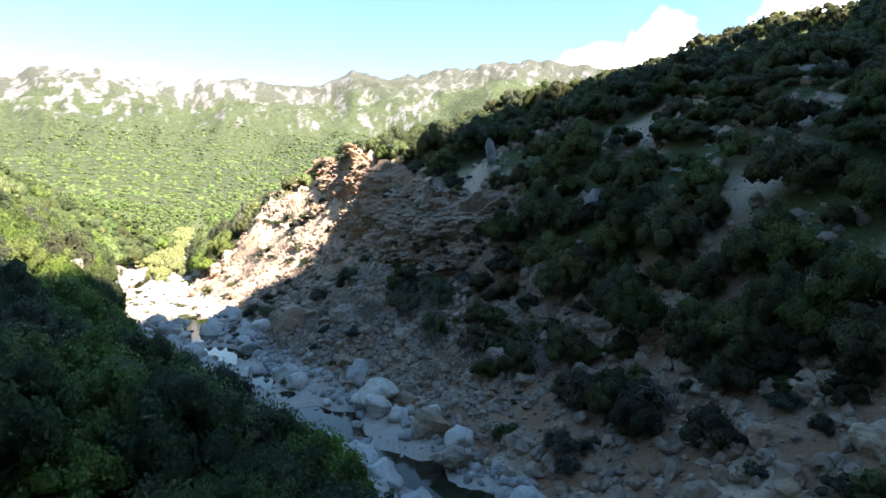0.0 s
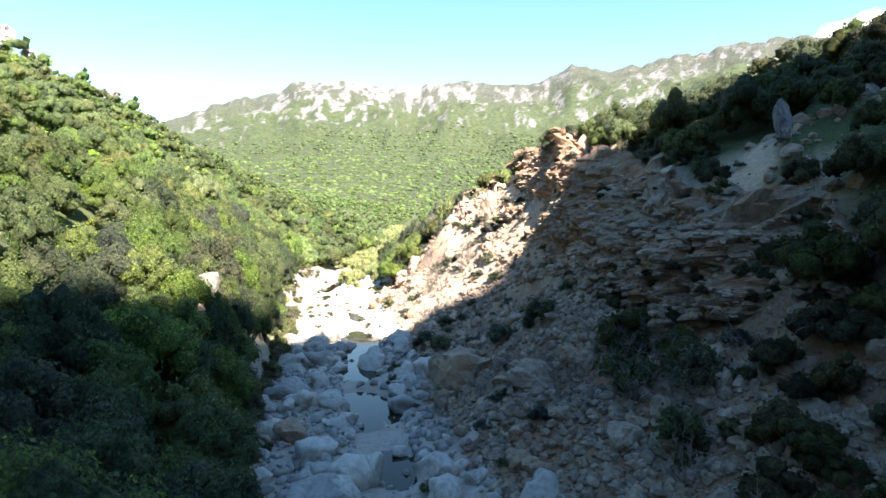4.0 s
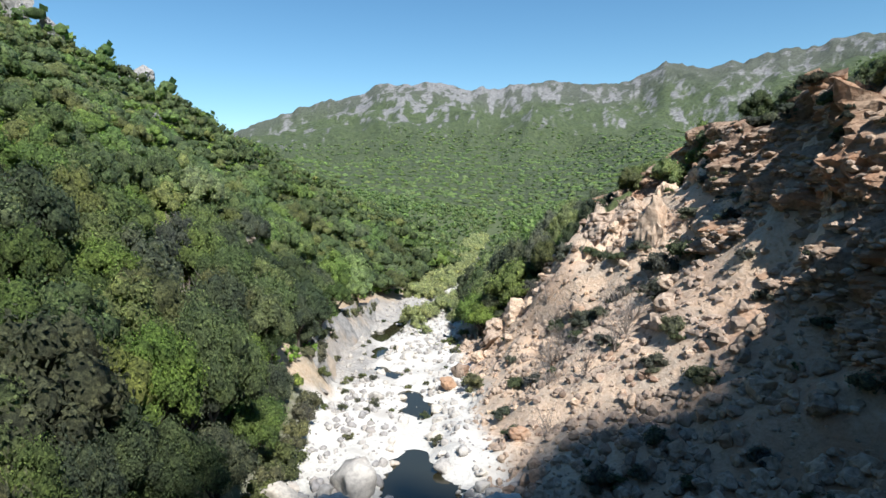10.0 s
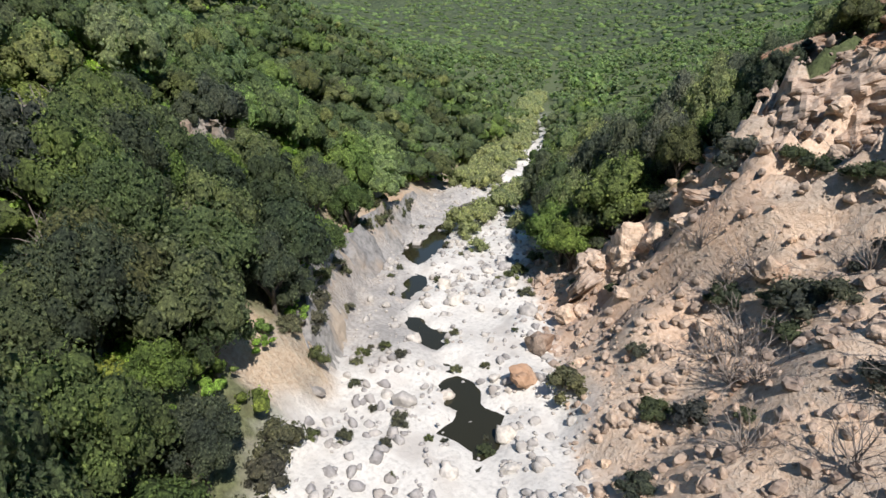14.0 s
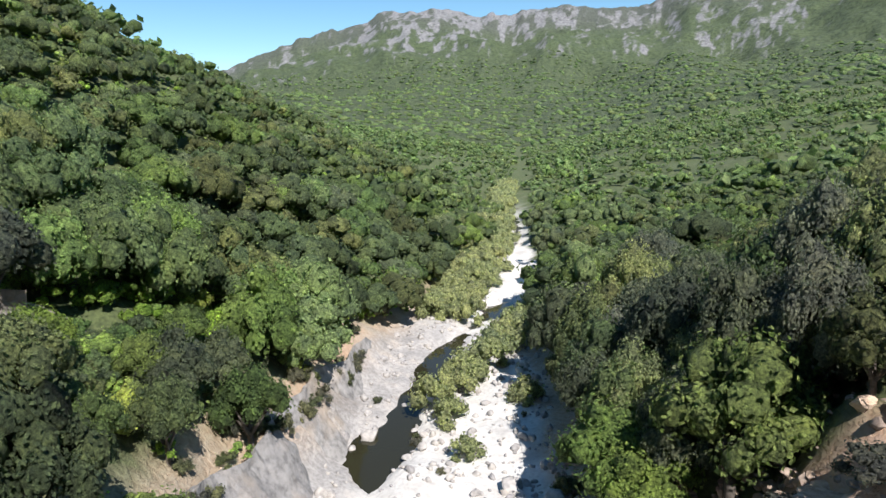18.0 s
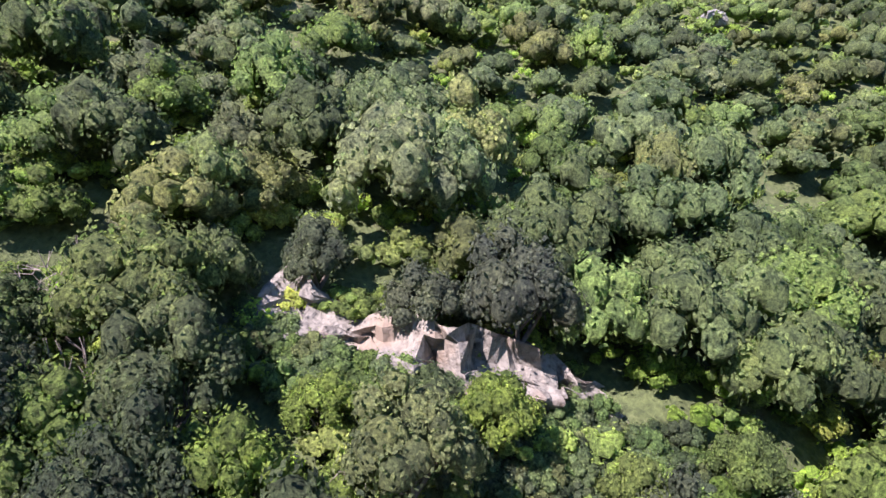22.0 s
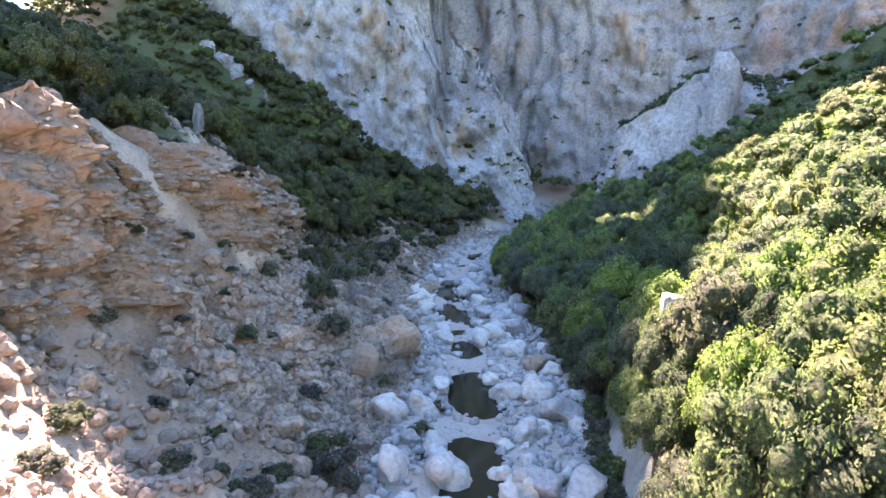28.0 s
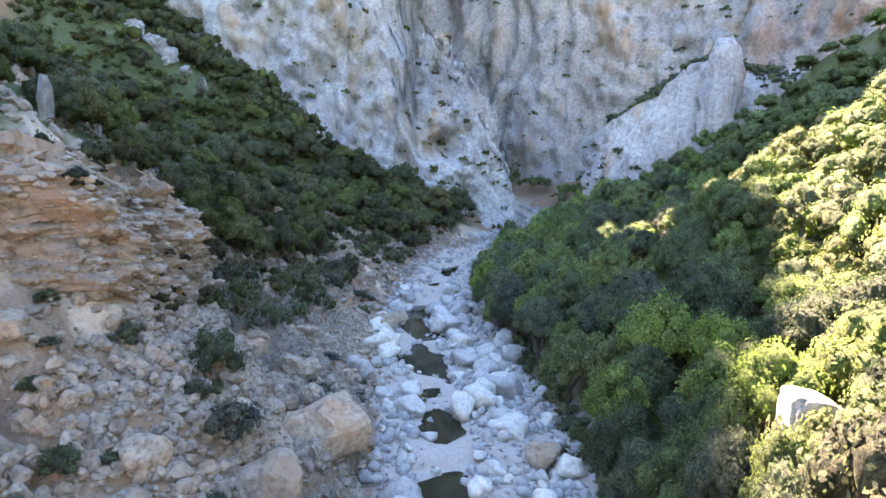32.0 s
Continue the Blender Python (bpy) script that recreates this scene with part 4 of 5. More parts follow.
def bank_wall(name, qs, ds, rims, label, seed, mat, rough, strata, extra=0.0):
    """A low rock face along the stream; ds and rims are the distances of its foot and its rim."""
    ax, ay = at_stream(qs, ds)
    bx, by = at_stream(qs, rims)
    low, high = height(ax, ay, False) - 0.8, height(bx, by, False) + 0.25 + extra
    high[0], high[-1] = low[0] + 0.2, low[-1] + 0.2
    cliff(name, np.column_stack([ax, ay]), low, high, np.abs(rims - ds) - 0.3, label, seed,
          step=0.33, rows=48, rough=rough, cap=(1.5, -0.6), bow=0.9, mat=mat, strata=strata, grit=0.9 * rough + 0.2)


# the jagged ridge of rock that climbs the slope behind the gravel, its broken face turned up the valley
ridge_q, ridge_d = np.array([97, 95.8, 94.4, 93, 91.6, 90.4, 89.6, 89, 88.6]), np.array([7.6, 8.8, 10.4, 12.2, 14.2, 16.4, 18.6, 20.6, 22.6])
crest_q, crest_d = ridge_q + np.array([1.2, 2.2, 2.8, 3.2, 3.4, 3.6, 3.6, 3.4, 3.0]), ridge_d + 0.8
ax_, ay_ = at_stream(ridge_q, ridge_d)
bx_, by_ = at_stream(crest_q, crest_d)
low_, high_ = height(ax_, ay_, False) - 0.6, height(bx_, by_, False) + np.array([0.6, 1.6, 2.6, 3.0, 3.0, 2.8, 2.4, 1.6, 0.4])
high_[0], high_[-1] = low_[0] + 0.3, low_[-1] + 0.6
cliff("crag_wall", np.column_stack([ax_, ay_]), low_, high_, 0.7 * (crest_q - ridge_q), "jagged fluted ridge of pale tan rock above the gravel", 211,
      step=0.27, rows=60, rough=0.55, cap=(3.4, -4.2), bow=0.85, mat=TANROCK, strata=0.7, grit=1.5)
bank_wall("scoured_bank", np.array([86, 90, 94, 98, 102, 106, 110, 114, 118, 121]), -np.array([6.6, 6.4, 6.2, 6.0, 5.9, 5.9, 6.0, 6.0, 5.6, 5.2]), -np.array([7.6, 8.2, 8.8, 8.9, 8.9, 8.8, 8.6, 8.2, 7.2, 6.5]),
          "grey scoured rock bank beside the pools", 231, SCOURED, 0.16, 0.5, -0.2)
ledge_q, ledge_d = np.array([93.8, 94.4, 95.2, 96.2, 97.2, 98.4, 99.6, 101, 102.2, 103.4]), np.array([20.0, 19.0, 17.7, 16.6, 15.9, 15.6, 15.8, 16.2, 15.4, 14.2])
bank_wall("ledge_wall", ledge_q, -ledge_d, -ledge_d - 0.9, "pale fractured rock ledge among the oaks", 251, LEDGEROCK, 0.55, 1.6, 0.65)
# this ledge takes the darker grey rock to stand for its shade
lb = np.array([22, 21.6, 21.4, 21.2, 20.6, 20.2])
bank_wall("ledge_wall", np.array([73, 75, 78, 81, 84, 85.5]), -lb, -lb - 1.0, "rock ledge darkened for shade among the oaks", 257, GREYROCK, 0.4, 1.5, 0.1)
for q in np.arange(48, 94, 6.5):
    d = np.interp(q, [45, 67, 90, 100], [25, 26, 26, 21]) + rng.uniform(-2.5, 1.5)
    outcrop(crag_tan if rng.random() < 0.7 else crag_grey, q, d, rng.uniform(0.9, 1.5), rng.uniform(2.2, 3.6), "craggy tan rock outcrop on the eroded rim", "crags on the eroded rim", 0.5, k)
    k += 1
for q, d, w, h in ((86, 21, 2.2, 6.5), (89, 23.5, 2.0, 7), (92, 22, 2.4, 6), (83, 24, 2.0, 6), (80, 25, 1.7, 5), (95.6, 9.8, 1.3, 4.0), (94.4, 11.6, 1.6, 5.0), (93.2, 13.2, 1.7, 5.4), (92.0, 15.0, 1.9, 4.2), (90.8, 17.0, 2.0, 3.8), (95.2, 13.0, 1.5, 3.4), (90.6, 13.6, 1.2, 3.0), (93.4, 8.4, 0.7, 1.5), (90.4, 8.0, 0.6, 1.3), (88.6, 7.6, 0.6, 1.1), (91.2, 10.2, 0.7, 1.4), (95, 7.4, 0.6, 1.2)):
    outcrop(crag_block, q, d, w * (1.5 if d < 18 else 1.1), h * (0.9 if d < 18 else 1.15), "jagged tan crag standing out of the bare slope", "jagged crags", 0.5, k)
    k += 1
for px, py, w, h in ((-150, 104, 3.0, 7.5), (-153, 102, 3, 6.5), (-146, 107.5, 3.5, 5.5), (-141, 122.5, 3.4, 7.5), (-144, 121, 3.0, 5.5), (-158, 140, 3.2, 5)):
    ob = put("rock_outcrop", crag_pale[k % 4], "pale limestone spire on the hill's crest", "rock outcrop", "spires on the crest")
    ob.matrix_world = Matrix.LocRotScale((px, py, float(height(px, py, False)) + 0.3 * h), Euler((0, 0, k)), (w, w, h / 3.0))
    k += 1
# the pale rock finger above the eroded wall, and white blocks on the wooded slope
outcrop(crag_pale, 44.3, 28.1, 0.72, 4.0, "slender pale rock finger standing on the rim", "", 0.2, 1)
outcrop(crag_pale, 33.2, 26, 2.2, 3.0, "pale grey rock slab among dark shrubs", "", 0.4, 2)
for q, d, w, h in ((173.6, -84, 4.5, 9), (168, -93, 3.5, 7), (122.4, -44.6, 2.0, 2.2), (150, -118, 7, 12), (140, -135, 8, 14)):  # station, distance, width, height
    outcrop(crag_pale, q, d, w, h, "pale limestone outcrop above the wooded slope", "pale outcrops on the hill", 0.3, k)
    k += 1
for q, d, w, h in ((56.2, -9.9, 1.25, 7.0), (57.4, -11.0, 1.2, 5.6), (54.4, -11.6, 1.3, 4.6)):
    outcrop(crag_grey, q, d, w, h, "grey rock ledge among the oaks", "rock ledges among the oaks", 0.38, k)
    k += 1
for px, py, w, h in ((78, 21.8, 3.4, 3.2), (75.2, 19.4, 3.2, 3.4), (72.6, 17.9, 2.6, 2.8), (70.2, 16.2, 2.0, 2.2), (67.6, 14.2, 1.6, 1.8), (69.4, 1.5, 1.8, 2.2)):
    ob = put("rock_outcrop", crag_pale[k % 4], "pale rock slab bare on the dark wooded slope", "rock outcrop", "pale slabs on the slope")
    ob.matrix_world = Matrix.LocRotScale((px, py, float(height(px, py, False)) + 0.8), Euler((0.5, -0.3, k)), (w, w, h / 2))
    k += 1


def pinnacle():
    """The upright tooth of rock on the low cliff's crest."""
    v, f = ICO[4]
    v = v.copy()
    v[:, :2] = np.sign(v[:, :2]) * np.abs(v[:, :2]) ** 0.75 * (1 - 0.22 * v[:, 2:3])
    v[:, 2] = np.sign(v[:, 2]) * np.abs(v[:, 2]) ** 0.7
    w = v * (3.8, 3.2, 11)
    flute = np.abs(vnoise(w[:, 0] / 1.6, w[:, 1] / 1.6, w[:, 2] / 9, 621)) + 0.8 * fbm(w[:, 0] / 2.5, w[:, 1] / 2.5, w[:, 2] / 4, 4, 623)
    w[:, :2] *= (0.82 + 0.34 * flute + 0.10 * fbm(w[:, 0] / 0.9, w[:, 1] / 0.9, w[:, 2] / 1.2, 3, 627))[:, None]
    w[:, 2] += 0.9 * fbm(w[:, 0] / 2, w[:, 1] / 2, 0, 3, 625)
    put("rock_pinnacle", mesh_from("rock_pinnacle", w, f, CLIFFROCK), "grey limestone pinnacle standing on the low cliff", "rock", m=Matrix.Translation((-9, -51.5, 17.5)))


pinnacle()


def white_block():
    """The tall pale block with a sloping flat top that stands in the trees."""
    v, f = ICO[4]
    v = np.sign(v) * np.abs(v) ** np.array([0.26, 0.26, 0.12])
    v = v * (0.92, 0.78, 3.4)
    v[:, :2] *= (0.86 + 0.14 * (v[:, 2:3] / 3.4))
    v[:, 2] += (0.16 * v[:, 0] - 0.22 * v[:, 0] ** 2) * (v[:, 2] > 0)
    v = v + 0.13 * np.column_stack([fbm(v[:, 0], v[:, 1], v[:, 2] * 0.8 + o, 4, 600 + o) for o in (0, 5, 9)])
    flute = 0.24 * np.abs(vnoise(v[:, 0] * 3, v[:, 1] * 3, v[:, 2] * 0.4, 610)) + 0.05 * fbm(v[:, 0] * 5, v[:, 1] * 5, v[:, 2] * 1.5, 3, 612)
    v[:, :2] *= (1 - flute)[:, None]
    put("rock_block", mesh_from("rock_block", v, f, PALEROCK), "tall pale limestone block with a flat top among oaks", "rock", m=Matrix.LocRotScale((-36.55, 54.1, -11.25), Euler((0.02, -0.02, 0.55)), None))


white_block()


# ---- trees and shrubs ----
CORE = {}


def crown_shape(seed, lobes, per, leaf, core_sub=1, flat=0.8):
    """A crown of unit radius: overlapping lobes covered with small leaf sprays over an inner mass coloured dark as
    shade.
    """
    g = np.random.default_rng(seed)
    cen, rad = [], []
    for k in range(lobes):
        a, r = 2.4 * k + g.uniform(-.4, .4), math.sqrt((k + 0.5) / lobes) * 0.74
        cen.append((r * math.cos(a), r * math.sin(a), flat * (1 - 1.25 * r * r) * g.uniform(0.55, 1.0) + g.uniform(-.18, .12)))
        rad.append(g.uniform(0.24, 0.40) * (1.15 - 0.3 * r) * min(1.0, (15 / lobes) ** 0.42))
    cen, rad = np.array(cen), np.array(rad)
    vs, fs, ns, n = [], [], [], 0
    cv, cf = ICO[core_sub]
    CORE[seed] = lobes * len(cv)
    for c, r in zip(cen, rad):
        vs.append(cv * (1, 1, 0.9) * (r * 0.90) * g.uniform(0.84, 1.12, (len(cv), 1)) + c)
        core_n = 0.8 * cv + 0.4 * (cv * r + c) / np.linalg.norm(cv * r + c, axis=1)[:, None] + g.normal(size=cv.shape) * 0.38
        ns.append(core_n / np.linalg.norm(core_n, axis=1)[:, None])
        fs += (cf + n).tolist()
        n += len(cv)
    for c, r in zip(cen, rad):
        i = np.arange(per) + 0.5
        ph, th = np.arccos(1 - 1.8 * i / per), math.pi * (1 + 5 ** 0.5) * i + g.uniform(0, 6)
        dirs = np.column_stack([np.cos(th) * np.sin(ph), np.sin(th) * np.sin(ph), np.cos(ph)]) + g.normal(size=(per, 3)) * 0.16
        dirs /= np.linalg.norm(dirs, axis=1)[:, None]
        lump = 1 + 0.16 * fbm(dirs[:, 0] * 3 + seed, dirs[:, 1] * 3 + c[0] * 9, dirs[:, 2] * 3, 2, seed)
        p = c + dirs * (r * lump * g.uniform(0.90, 1.16, per))[:, None]
        dist = np.linalg.norm(p[:, None] - cen[None], axis=2) / rad[None]
        ok = (dist > 0.84).sum(1) >= lobes
        p, dirs = p[ok], dirs[ok]
        m = len(p)
        up = dirs + g.normal(size=(m, 3)) * 0.42 + (0, 0, 0.1)
        up /= np.linalg.norm(up, axis=1)[:, None]
        side = np.cross(up, g.normal(size=(m, 3)))
        side /= np.linalg.norm(side, axis=1)[:, None]
        fwd = np.cross(up, side)
        s = leaf * g.uniform(0.55, 1.35, m)[:, None]
        quad = np.stack([p + side * s, p + fwd * s * 0.6 + up * s * 0.14, p - side * s * 0.9 + up * s * 0.06, p - fwd * s * 0.6 - up * s * 0.12], 1)
        vs.append(quad.reshape(-1, 3))
        out = p / np.linalg.norm(p, axis=1)[:, None]
        m_n = 0.18 * dirs + 0.10 * out + 0.90 * up
        ns.append(np.repeat(m_n / np.linalg.norm(m_n, axis=1)[:, None], 4, 0))
        fs += (np.arange(m * 4).reshape(-1, 4) + n).tolist()
        n += m * 4
    return np.concatenate(vs), fs, np.concatenate(ns), CORE[seed]


def tri_faces(f):
    out = []
    for q in f:
        out.append(q[:3])
        if len(q) == 4:
            out.append([q[0], q[2], q[3]])
    return np.array(out)


def tri_shape(v, f, n, core):
    return v, tri_faces(f), n, core


def limb(bm_v, bm_f, a, b, ra, rb, sides=6):
    a, b = np.array(a, float), np.array(b, float)
    ax = (b - a) / np.linalg.norm(b - a)
    u = np.cross(ax, (0.31, 0.9, 0.2))
    u /= np.linalg.norm(u)
    w = np.cross(ax, u)
    n = len(bm_v)
    for c, r in ((a, ra), (b, rb)):
        for k in range(sides):
            t = 2 * math.pi * k / sides
            bm_v.append(c + r * (u * math.cos(t) + w * math.sin(t)))
    for k in range(sides):
        j = (k + 1) % sides
        bm_f.append([n + k, n + j, n + sides + j, n + sides + k])


def trunk_mesh(seed):
    g = np.random.default_rng(seed)
    v, f = [], []
    limb(v, f, (0, 0, -0.5), (0.03, 0.02, 0.35), 0.085, 0.06, 8)
    for k in range(6):
        a = 2.1 * k + g.uniform(-.3, .3)
        limb(v, f, (0.03, 0.02, 0.28), (0.36 * math.cos(a), 0.36 * math.sin(a), 0.75 + g.uniform(-.15, .15)), 0.045, 0.015, 5)
        limb(v, f, (0.18 * math.cos(a), 0.18 * math.sin(a), 0.5), (0.5 * math.cos(a + .5), 0.5 * math.sin(a + .5), 0.8), 0.022, 0.008, 4)
    return mesh_from("trunk", np.array(v), f, BARK)


def limb_mesh(seed):
    """One forked limb that leaves the trunk along x."""
    g = np.random.default_rng(seed)
    v, f = [], []
    limb(v, f, (0, 0, 0.28), (0.18, 0.02, 0.50), 0.045, 0.03, 6)
    limb(v, f, (0.18, 0.02, 0.50), (0.36, g.uniform(-.06, .06), 0.78), 0.03, 0.014, 5)
    limb(v, f, (0.18, 0.02, 0.50), (0.46, g.uniform(.08, .2), 0.74), 0.02, 0.008, 4)
    return mesh_from("limb", np.array(v), f, BARK)


def bole_mesh():
    v, f = [], []
    limb(v, f, (0.02, -0.02, -0.5), (0, 0, 0.0), 0.10, 0.075, 10)
    limb(v, f, (0, 0, 0.0), (0.0, 0.0, 0.36), 0.075, 0.055, 10)
    return mesh_from("trunk", np.array(v), f, BARK)


def crown_mesh(v, f, n, core, tone):
    me = mesh_from("crown", v, f, OAK)
    bend_normals(me, n)
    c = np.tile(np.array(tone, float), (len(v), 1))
    # core colour darkened for the shade inside the crown
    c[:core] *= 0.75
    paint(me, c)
    return me


TONES = [(0.82, 0.88, 0.84), (0.98, 1.02, 0.98), (0.98, 1.14, 0.82), (1.20, 1.06, 0.92), (1.10, 1.15, 1.0), (0.86, 0.90, 0.92), (1.12, 1.26, 0.78), (1.08, 1.02, 1.15)]
near_crowns, trunks = [], [trunk_mesh(700 + k) for k in range(3)]
for k in range(8):
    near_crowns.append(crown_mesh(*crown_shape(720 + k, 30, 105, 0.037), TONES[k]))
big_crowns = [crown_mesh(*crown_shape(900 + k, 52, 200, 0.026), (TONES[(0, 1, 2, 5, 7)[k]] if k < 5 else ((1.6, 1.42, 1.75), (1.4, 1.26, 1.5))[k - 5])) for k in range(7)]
mid_shapes = [tri_shape(*crown_shape(740 + k, 13, 26, 0.066)) for k in range(6)]
far_shapes = [tri_shape(*crown_shape(760 + k, 5, 6, 0.13, 1)) for k in range(5)]


def wooded(x, y):
    """0 to 1: how wooded a place is."""
    q, bed, half, d = stream_coords(x, y)
    w = (np.abs(d) > half + np.where((d < 0) & (q < 84), 0.6, 1.3)) & (bare(q, d) < 0.35)
    scar = (d < 0) & (-d < np.interp(q, [84, 90, 96, 116, 121], [7.0, 7.6, 8.8, 8.8, 7.2]) + 0.7 * np.sin(q * 0.9)) & (q > 84) & (q < 121)
    block = np.hypot(np.ravel(x) - at_stream(58.8, -10.1)[0], np.ravel(y) - at_stream(58.8, -10.1)[1]) < 1.7
    inside = (q < -36) & (np.abs(d) < 62) & (vnoise(np.ravel(x) / 5, np.ravel(y) / 5, 0, 66) < 0.25) | (q < -22) & (np.abs(d) < 11)
    below = np.interp(q, ledge_q, ledge_d) + d
    ledge = (d < 0) & (q > 94) & (q < 103.4) & (below > -0.7) & (below < 2.0)
    ledge = ledge | (d < 0) & (q > 73) & (q < 86) & (np.abs(-d - np.interp(q, [73, 86], [21.0, 19.6])) < 0.45)
    gaps = (d > 0) & (q > -5) & (q < 50) & (d < 40) & (vnoise(np.ravel(x) / 6.0, np.ravel(y) / 6.0, 0, 63) > 0.20)
    slab = np.hypot(np.ravel(x) - np.clip(np.ravel(x), 66, 79), np.ravel(y) - (14.2 + 0.7 * (np.clip(np.ravel(x), 66, 79) - 67.6) + 0.8)) < 3.2
    fx_, fy_ = np.ravel(x) - 4.2, np.ravel(y) - 63.2
    finger = (np.hypot(fx_, fy_) < 3.4) | (np.abs(0.33 * fx_ + 0.944 * fy_) < 2.4) & (fx_ < 0) & (fx_ > -10) | (np.abs(fx_) < 2.2) & (fy_ < 0) & (fy_ > -7)
    return w & ~finger & ~slab & ~scar & ~block & ~inside & ~ledge & ~gaps


def tree_spots(lo, hi, ylo, yhi, step, seed):
    g = np.random.default_rng(seed)
    X, Y = np.meshgrid(np.arange(lo, hi, step), np.arange(ylo, yhi, step))
    x, y = X.ravel() + g.uniform(-.45, .45, X.size) * step, Y.ravel() + g.uniform(-.45, .45, X.size) * step
    ok = wooded(x, y)
    return x[ok], y[ok], g


PATH_XY = np.array([(2.5, -1), (-0.7, 18), (-10, 36), (-23, 55), (-40, 78), (-50, 94)])


def off_path(x, y):
    best = np.full(len(x), 1e9)
    for a, b in zip(PATH_XY[:-1], PATH_XY[1:]):
        t = np.clip(((x - a[0]) * (b - a)[0] + (y - a[1]) * (b - a)[1]) / ((b - a) @ (b - a)), 0, 1)
        best = np.minimum(best, np.hypot(x - a[0] - t * (b - a)[0], y - a[1] - t * (b - a)[1]))
    return best


x, y, g = tree_spots(-135, 165, -82, 190, 2.75, 11)
ok = (y > -46) | (x > 18) & (x < 62) | (x < -14)
x, y = x[ok], y[ok]
z = height(x, y, False)
q, bed, half, d = stream_coords(x, y)
big = 1 - smooth(10, 34, np.abs(d))
size = 1.2 + g.random(len(x)) ** 1.5 * 1.1 + big * g.uniform(0.1, 1.3, len(x)) + 0.9 * ((q > 105) & (q < 135) & (d > 0) & (d < 30)) * g.random(len(x))
size = size * np.where((x > 42) & (y < 70), 1.45, 1.0)
under = np.interp(q, ledge_q, ledge_d) + d
size = size * np.where((d < 0) & (q > 92) & (q < 105) & (under > 0) & (under < 6), 0.72, 1.0)  # low trees below the rock ledge
near = off_path(x, y)
order = np.argsort(near)
first = order[:300]
for k in first:
    s, hgt = float(size[k]), float(size[k] * g.uniform(1.05, 1.5))
    tree = new("oak_tree")
    tagged(tree, "evergreen oak with a dense dark green crown", "tree", "oaks on the valley slopes")
    tree.matrix_world = Matrix.LocRotScale((float(x[k]), float(y[k]), float(z[k])), Euler((0, 0, g.uniform(0, 6.28))), (s, s, hgt))
    tr = new("trunk", trunks[int(g.integers(3))])
    dark = d[k] > 0 and q[k] < 62
    # crown tone follows the light: darker on the shaded right bank, brighter left
    cr = new("crown", near_crowns[(0, 1, 5, 0)[int(g.integers(4))] if dark or (d[k] > 0 and q[k] < 96) else (2, 3, 4, 6, 7, 4)[int(g.integers(6))] if q[k] > 92 else (1, 2, 3, 4, 6, 7, 5)[int(g.integers(7))]])
    cr.location = (0, 0, 0.62)
    for o in (tr, cr):
        o.parent = tree
BIG_OAKS = [(80, -8.2, 1.9, 1.4), (83.4, -9.2, 2.0, 1.4), (57.2, -8.6, 1.7, 2.25), (55.8, -8.6, 1.8, 2.1), (59, -8, 1.8, 2.1), (60.8, -9.0, 1.6, 2.2), (62, -8.8, 1.9, 1.8), (27, -4.6, 2.5, 1.5), (31, -5.2, 2.3, 1.4), (23.5, -4.6, 2.7, 1.5), (19.5, -4.8, 2.8, 1.5), (15.5, -5, 2.8, 1.5), (66.5, -7.6, 2.2, 1.4), (62.5, -7.6, 2.0, 1.3), (70, -7.8, 2.3, 1.4), (54, -7.2, 2.1, 1.4), (51.5, -7, 2.2, 1.4), (75, -7.8, 2.0, 1.3), (16, -6.7, 3, 1.3), (20, -8.7, 2.8, 1.3), (23, -5.9, 3, 1.4), (28, -5.9, 3.1, 1.4), (33, -6, 3.1, 1.4), (38, -6.7, 2.9, 1.4), (44, -6.7, 2.6, 1.4), (50, -7.3, 2.6, 1.4), (54, -12, 2.4, 1.3), (73, -9.2, 3.3, 1.7), (69, -10, 2.7, 1.5),
            (77, -10, 2.6, 1.5), (65, -9.5, 2.2, 1.3), (107.5, 9.5, 2.7, 1.6), (109.5, 12, 3.0, 1.6), (111.5, 9, 2.8, 1.7), (114, 12, 3.2, 1.7), (116.5, 9.5, 2.6, 1.5), (118.5, 14, 3.2, 1.6), (113, 16, 2.8, 1.5), (121, 10, 2.6, 1.4), (105.5, 15, 2.6, 1.5),
            (60.4, -9, 1.5, 1.5), (57.4, -8.6, 1.6, 1.5), (63, -11, 2, 1.6), (65.5, -12.5, 2.2, 1.7), (61.5, -11.6, 1.4, 1.4), (84.5, -13, 2.7, 1.5), (88, -15, 2.6, 1.4), (91, -12.5, 2.5, 1.4), (81, -12, 2.6, 1.5), (101, 16, 2.6, 1.6), (103, 20, 2.8, 1.6), (99.5, 21, 2.5, 1.5), (103.5, 12.5, 2.5, 1.6), (101.5, 25, 2.6, 1.5), (98, 25.5, 2.3, 1.5),
            (100.4, 10.5, 2.3, 1.8), (101.6, 13, 2.7, 2.0), (100, 15, 2.5, 2.0), (103.4, 9.4, 2.4, 1.8), (100.6, 17.8, 2.6, 1.9), (105, 11.5, 2.7, 2.0), (106, 8, 2.2, 1.7), (103, 16.5, 2.7, 2.0), (104.6, 19.5, 2.6, 1.9)]
bole, limbs = bole_mesh(), [limb_mesh(705 + j) for j in range(3)]
